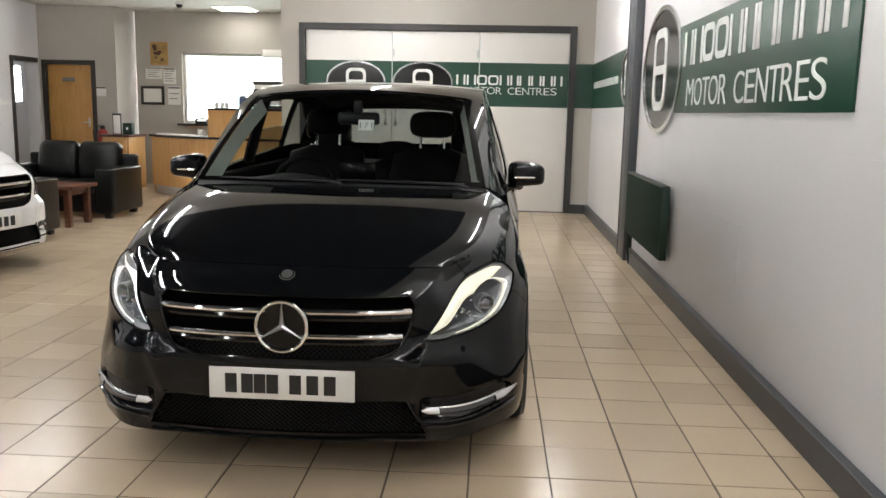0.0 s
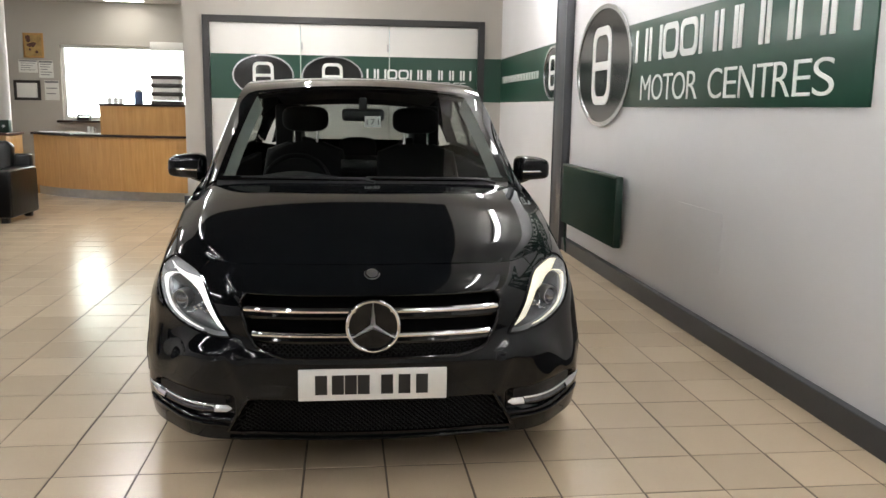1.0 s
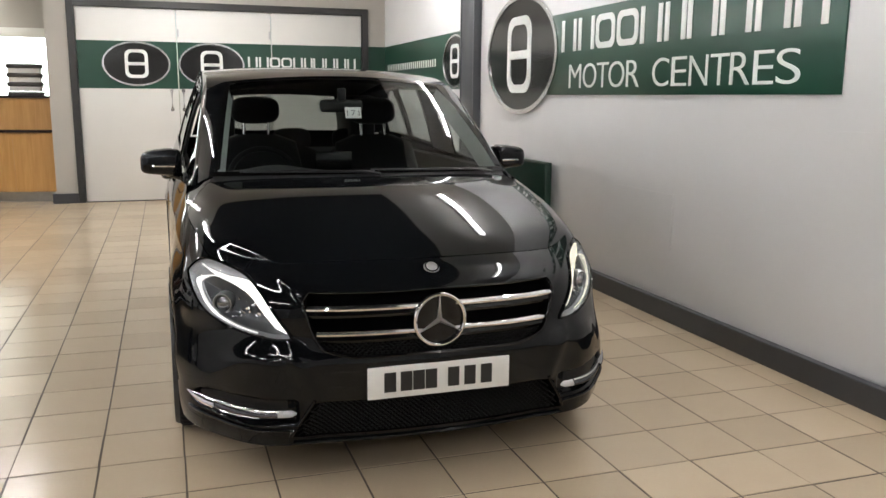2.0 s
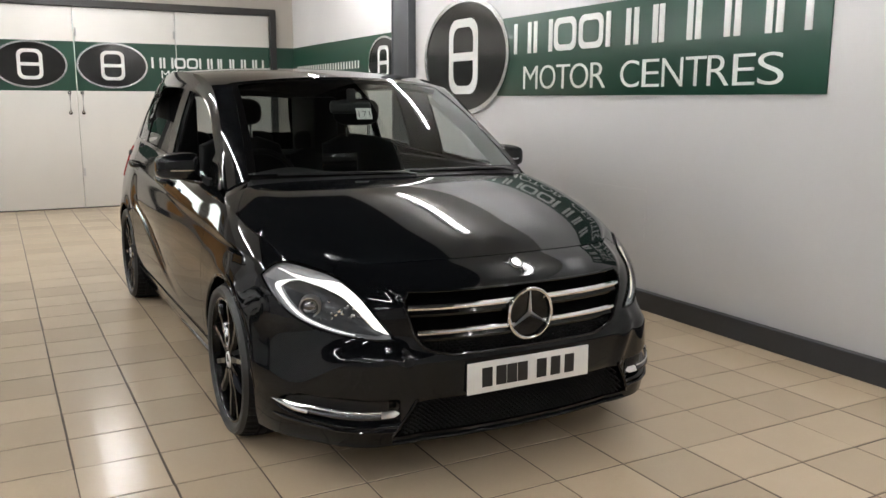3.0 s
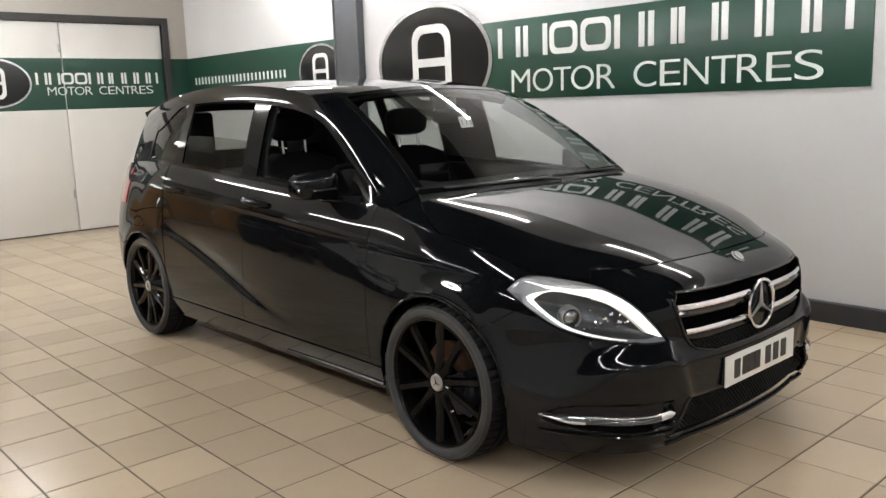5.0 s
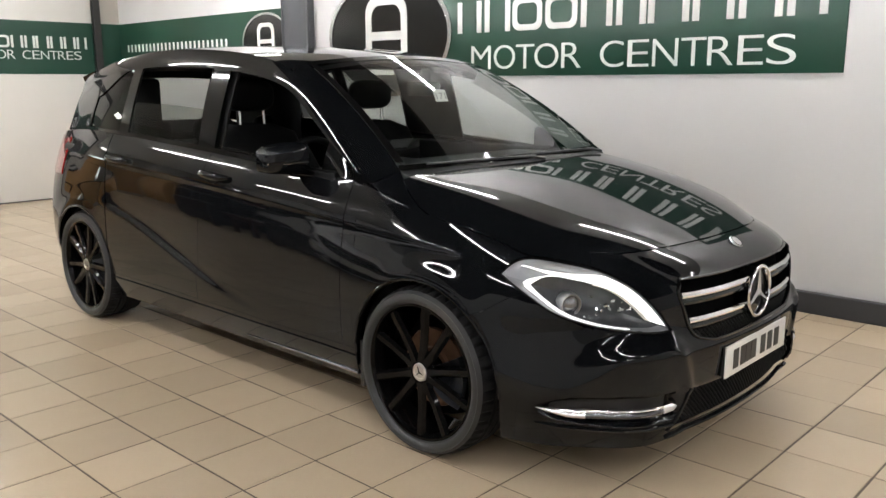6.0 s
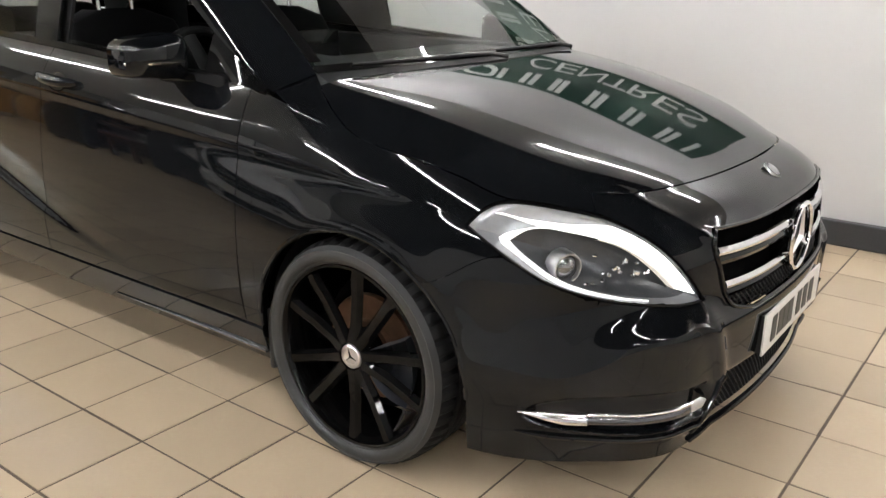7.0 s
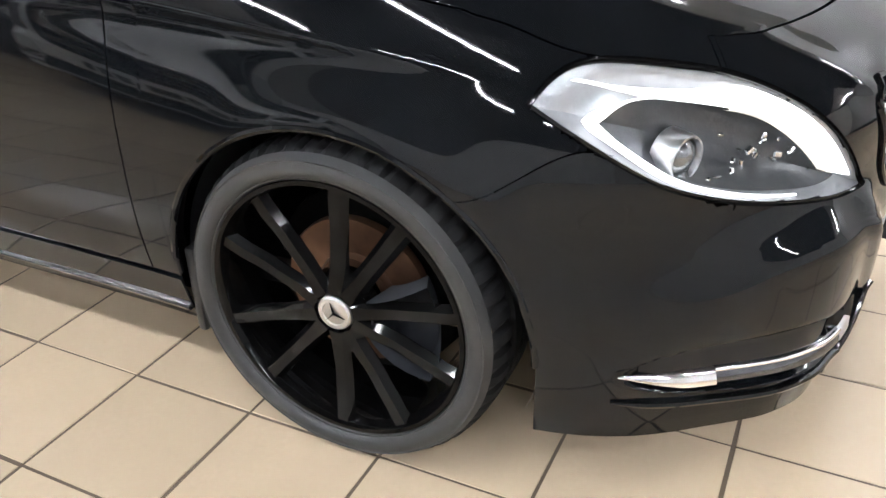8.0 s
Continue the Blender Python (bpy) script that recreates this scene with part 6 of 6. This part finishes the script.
part("name_plate", box((0.26, -0.004, 1.74), (0.48, 0, 1.80), 0.001), M_INK, oak)
h = part("handle_plate", box((0.68, -0.008, 0.98), (0.72, 0, 1.14), 0.003), M_STEEL, oak)
part("lever", sweep([(0.70, -0.008, 1.06), (0.70, -0.05, 1.06), (0.60, -0.055, 1.06)], 0.009, 8), M_STEEL, h)
sw = thing("switch_plate", (-6.43, SIDE_Y, 1.50), "white plastic switch plate with a dark top edge", "switch")
part("plate", box((-0.09, -0.012, 0.0), (0.07, 0, 0.13), 0.004), M_PAPER, sw)
part("top_edge", box((-0.09, -0.016, 0.13), (0.07, 0, 0.15), 0.003), M_FRAME, sw)
ext = thing("fire_extinguisher", (-6.40, SIDE_Y - 0.10, 0), "red fire extinguisher standing by the door", "fire extinguisher")
M_EXT = material("red_enamel", (0.32, 0.02, 0.015), 0.3, vary=0.2, scale=20)
part("cylinder", lathe([(0.0, 0.42), (0.085, 0.42), (0.09, 0.44), (0.09, 0.86), (0.07, 0.93), (0.03, 0.96), (0.0, 0.96)], 24, "z"), M_EXT, ext)
part("stand", box((-0.1, -0.1, 0), (0.1, 0.1, 0.42), 0.01), M_EXT, ext)
part("valve", box((-0.03, -0.03, 0.955), (0.03, 0.03, 1.02), 0.008), M_TRIM, ext)
part("hose", sweep([(0.02, -0.03, 1.0), (-0.1, -0.06, 1.02), (-0.14, -0.06, 0.9), (-0.12, -0.05, 0.6)], 0.012, 8), M_TRIM, ext)

# beech cabinet in the corner with things on it
cab = thing("corner_cabinet", (-6.05, 13.62, 0), "beech cabinet with dark top in the corner", "cabinet")
part("carcass", box((-0.10, -0.28, 0.0), (0.34, 0.36, 0.85), 0.004), M_BEECH, cab)
part("top", box((-0.16, -0.31, 0.85), (0.37, 0.36, 0.885), 0.006), M_DARK_WOOD, cab, "dark wooden top")
part("door", box((-0.08, -0.298, 0.06), (0.30, -0.281, 0.80), 0.003), M_BEECH, cab)
stand = thing("leaflet_stand", (-5.98, 13.52, 0.885), "white leaflet in a black stand", "leaflet stand")
part("back", box((-0.07, 0.0, 0), (0.07, 0.03, 0.34), 0.004), M_TRIM, stand)
part("leaflet", box((-0.055, -0.006, 0.01), (0.06, 0.0, 0.31), 0.002), M_PAPER, stand)
gb = thing("green_box", (-5.80, 13.56, 0.885), "small dark green box on the cabinet", "box")
part("body", box((-0.08, -0.06, 0), (0.08, 0.06, 0.19), 0.012), M_RADIATOR, gb)
part("badge", add_cyl(bmesh.new(), (0, -0.06, 0.1), (0, -0.064, 0.1), 0.022), M_SIGN_WHITE, gb)

# open doorway in the cream wall, with a bright pane beyond
bm = bmesh.new()
for lo, hi in (((13.13, 0), (13.2, 2.11)), ((13.2, 2.04), (13.93, 2.11))):
    add_box(bm, (LEFT_X - 0.1, lo[0], lo[1]), (LEFT_X + 0.025, hi[0], hi[1]), 0.004)
structure("door_frame", bm, M_FRAME, "dark frame of an open doorway")
pw_ = tagged(new("window_2"), "bright window beyond the doorway", "window", kind="structure")
part("pane", box((LEFT_X - 2.0, 16.3, 1.40), (LEFT_X - 1.99, 16.9, 2.10)), M_SKY_PANE, pw_, smooth=False)
bm = bmesh.new()
add_box(bm, (LEFT_X - 2.0, 10.8, 0), (LEFT_X - 0.2, 11.0, CEILING_Z))
add_box(bm, (LEFT_X - 2.0, 18.0, 0), (LEFT_X, 18.2, CEILING_Z))
structure("wall_passage_end", bm, M_WALL)

# ceiling panel and camera dome over the reception
panel = thing("ceiling_panel", (-4.15, 14.1, CEILING_Z), "square white recessed ceiling light", "ceiling light")
part("frame", box((-0.32, -0.32, -0.012), (0.32, 0.32, 0.0), 0.003), M_BATTEN, panel)
part("diffuser", box((-0.29, -0.29, -0.016), (0.29, 0.29, -0.012)), M_PANEL_LIGHT, panel, "glowing diffuser", smooth=False)
dome = thing("camera_dome", (-4.85, 13.45, CEILING_Z), "small dark security camera on the ceiling", "camera dome")
part("base", add_cyl(bmesh.new(), (0, 0, -0.03), (0, 0, 0), 0.06, n=24), M_BATTEN, dome)
bm = bmesh.new()
bmesh.ops.create_uvsphere(bm, u_segments=20, v_segments=12, radius=0.055)
bmesh.ops.translate(bm, verts=bm.verts, vec=(0, 0, -0.03))
part("bubble", bm, M_GLOSS_BLACK, dome)

# ---------------------------------------------------------------- floor tiles
TX, TY, TP, TQ = -2.03, 2.748, 0.3055, 0.3045
JOINT = 0.007


def tile_mesh(bm, x, y):
    w, h, b = TP / 2 - JOINT / 2, TQ / 2 - JOINT / 2, 0.0010
    rings = [[bm.verts.new((x + sx * (w - i), y + sy * (h - i), z)) for sx, sy in ((-1, -1), (1, -1), (1, 1), (-1, 1))] for i, z in ((0, -0.004), (0, -0.0016), (b, 0.0))]
    for p, q in zip(rings, rings[1:]):
        for i in range(4):
            bm.faces.new((p[i], p[(i + 1) % 4], q[(i + 1) % 4], q[i]))
    bm.faces.new(rings[-1])


bm = bmesh.new()
tile_mesh(bm, 0, 0)
TILE = bpy.data.meshes.new("tile")
bm.to_mesh(TILE)
bm.free()
TILE.materials.append(M_TILE)
rng = random.Random(4)
near, far = [], []
for i in range(-28, 13):
    for j in range(-23, 51):
        x, y = TX + TP * (i + 0.5), TY + TQ * (j + 0.5)
        if x > WALL_X - 0.05 + TP / 2 or (y > BACK_Y and x > LEFT_X) or x < LEFT_X - 2.0:
            continue
        (near if -4.0 < x < 1.45 and 1.5 < y < 6.55 else far).append((x, y))
for x, y in near:
    t = new("tile", TILE)
    t.parent = floor
    t.matrix_basis = Matrix.Translation((x + rng.gauss(0, 0.0008), y + rng.gauss(0, 0.0008), rng.uniform(-0.0005, 0.0005))) @ Euler((rng.gauss(0, 0.0013), rng.gauss(0, 0.0013), rng.gauss(0, 0.0015))).to_matrix().to_4x4()
bm = bmesh.new()
for x, y in far:
    tile_mesh(bm, x, y)
field = part("tile_field", bm, M_TILE_JOINED, floor, smooth=False)
field["kind"] = "stuff"
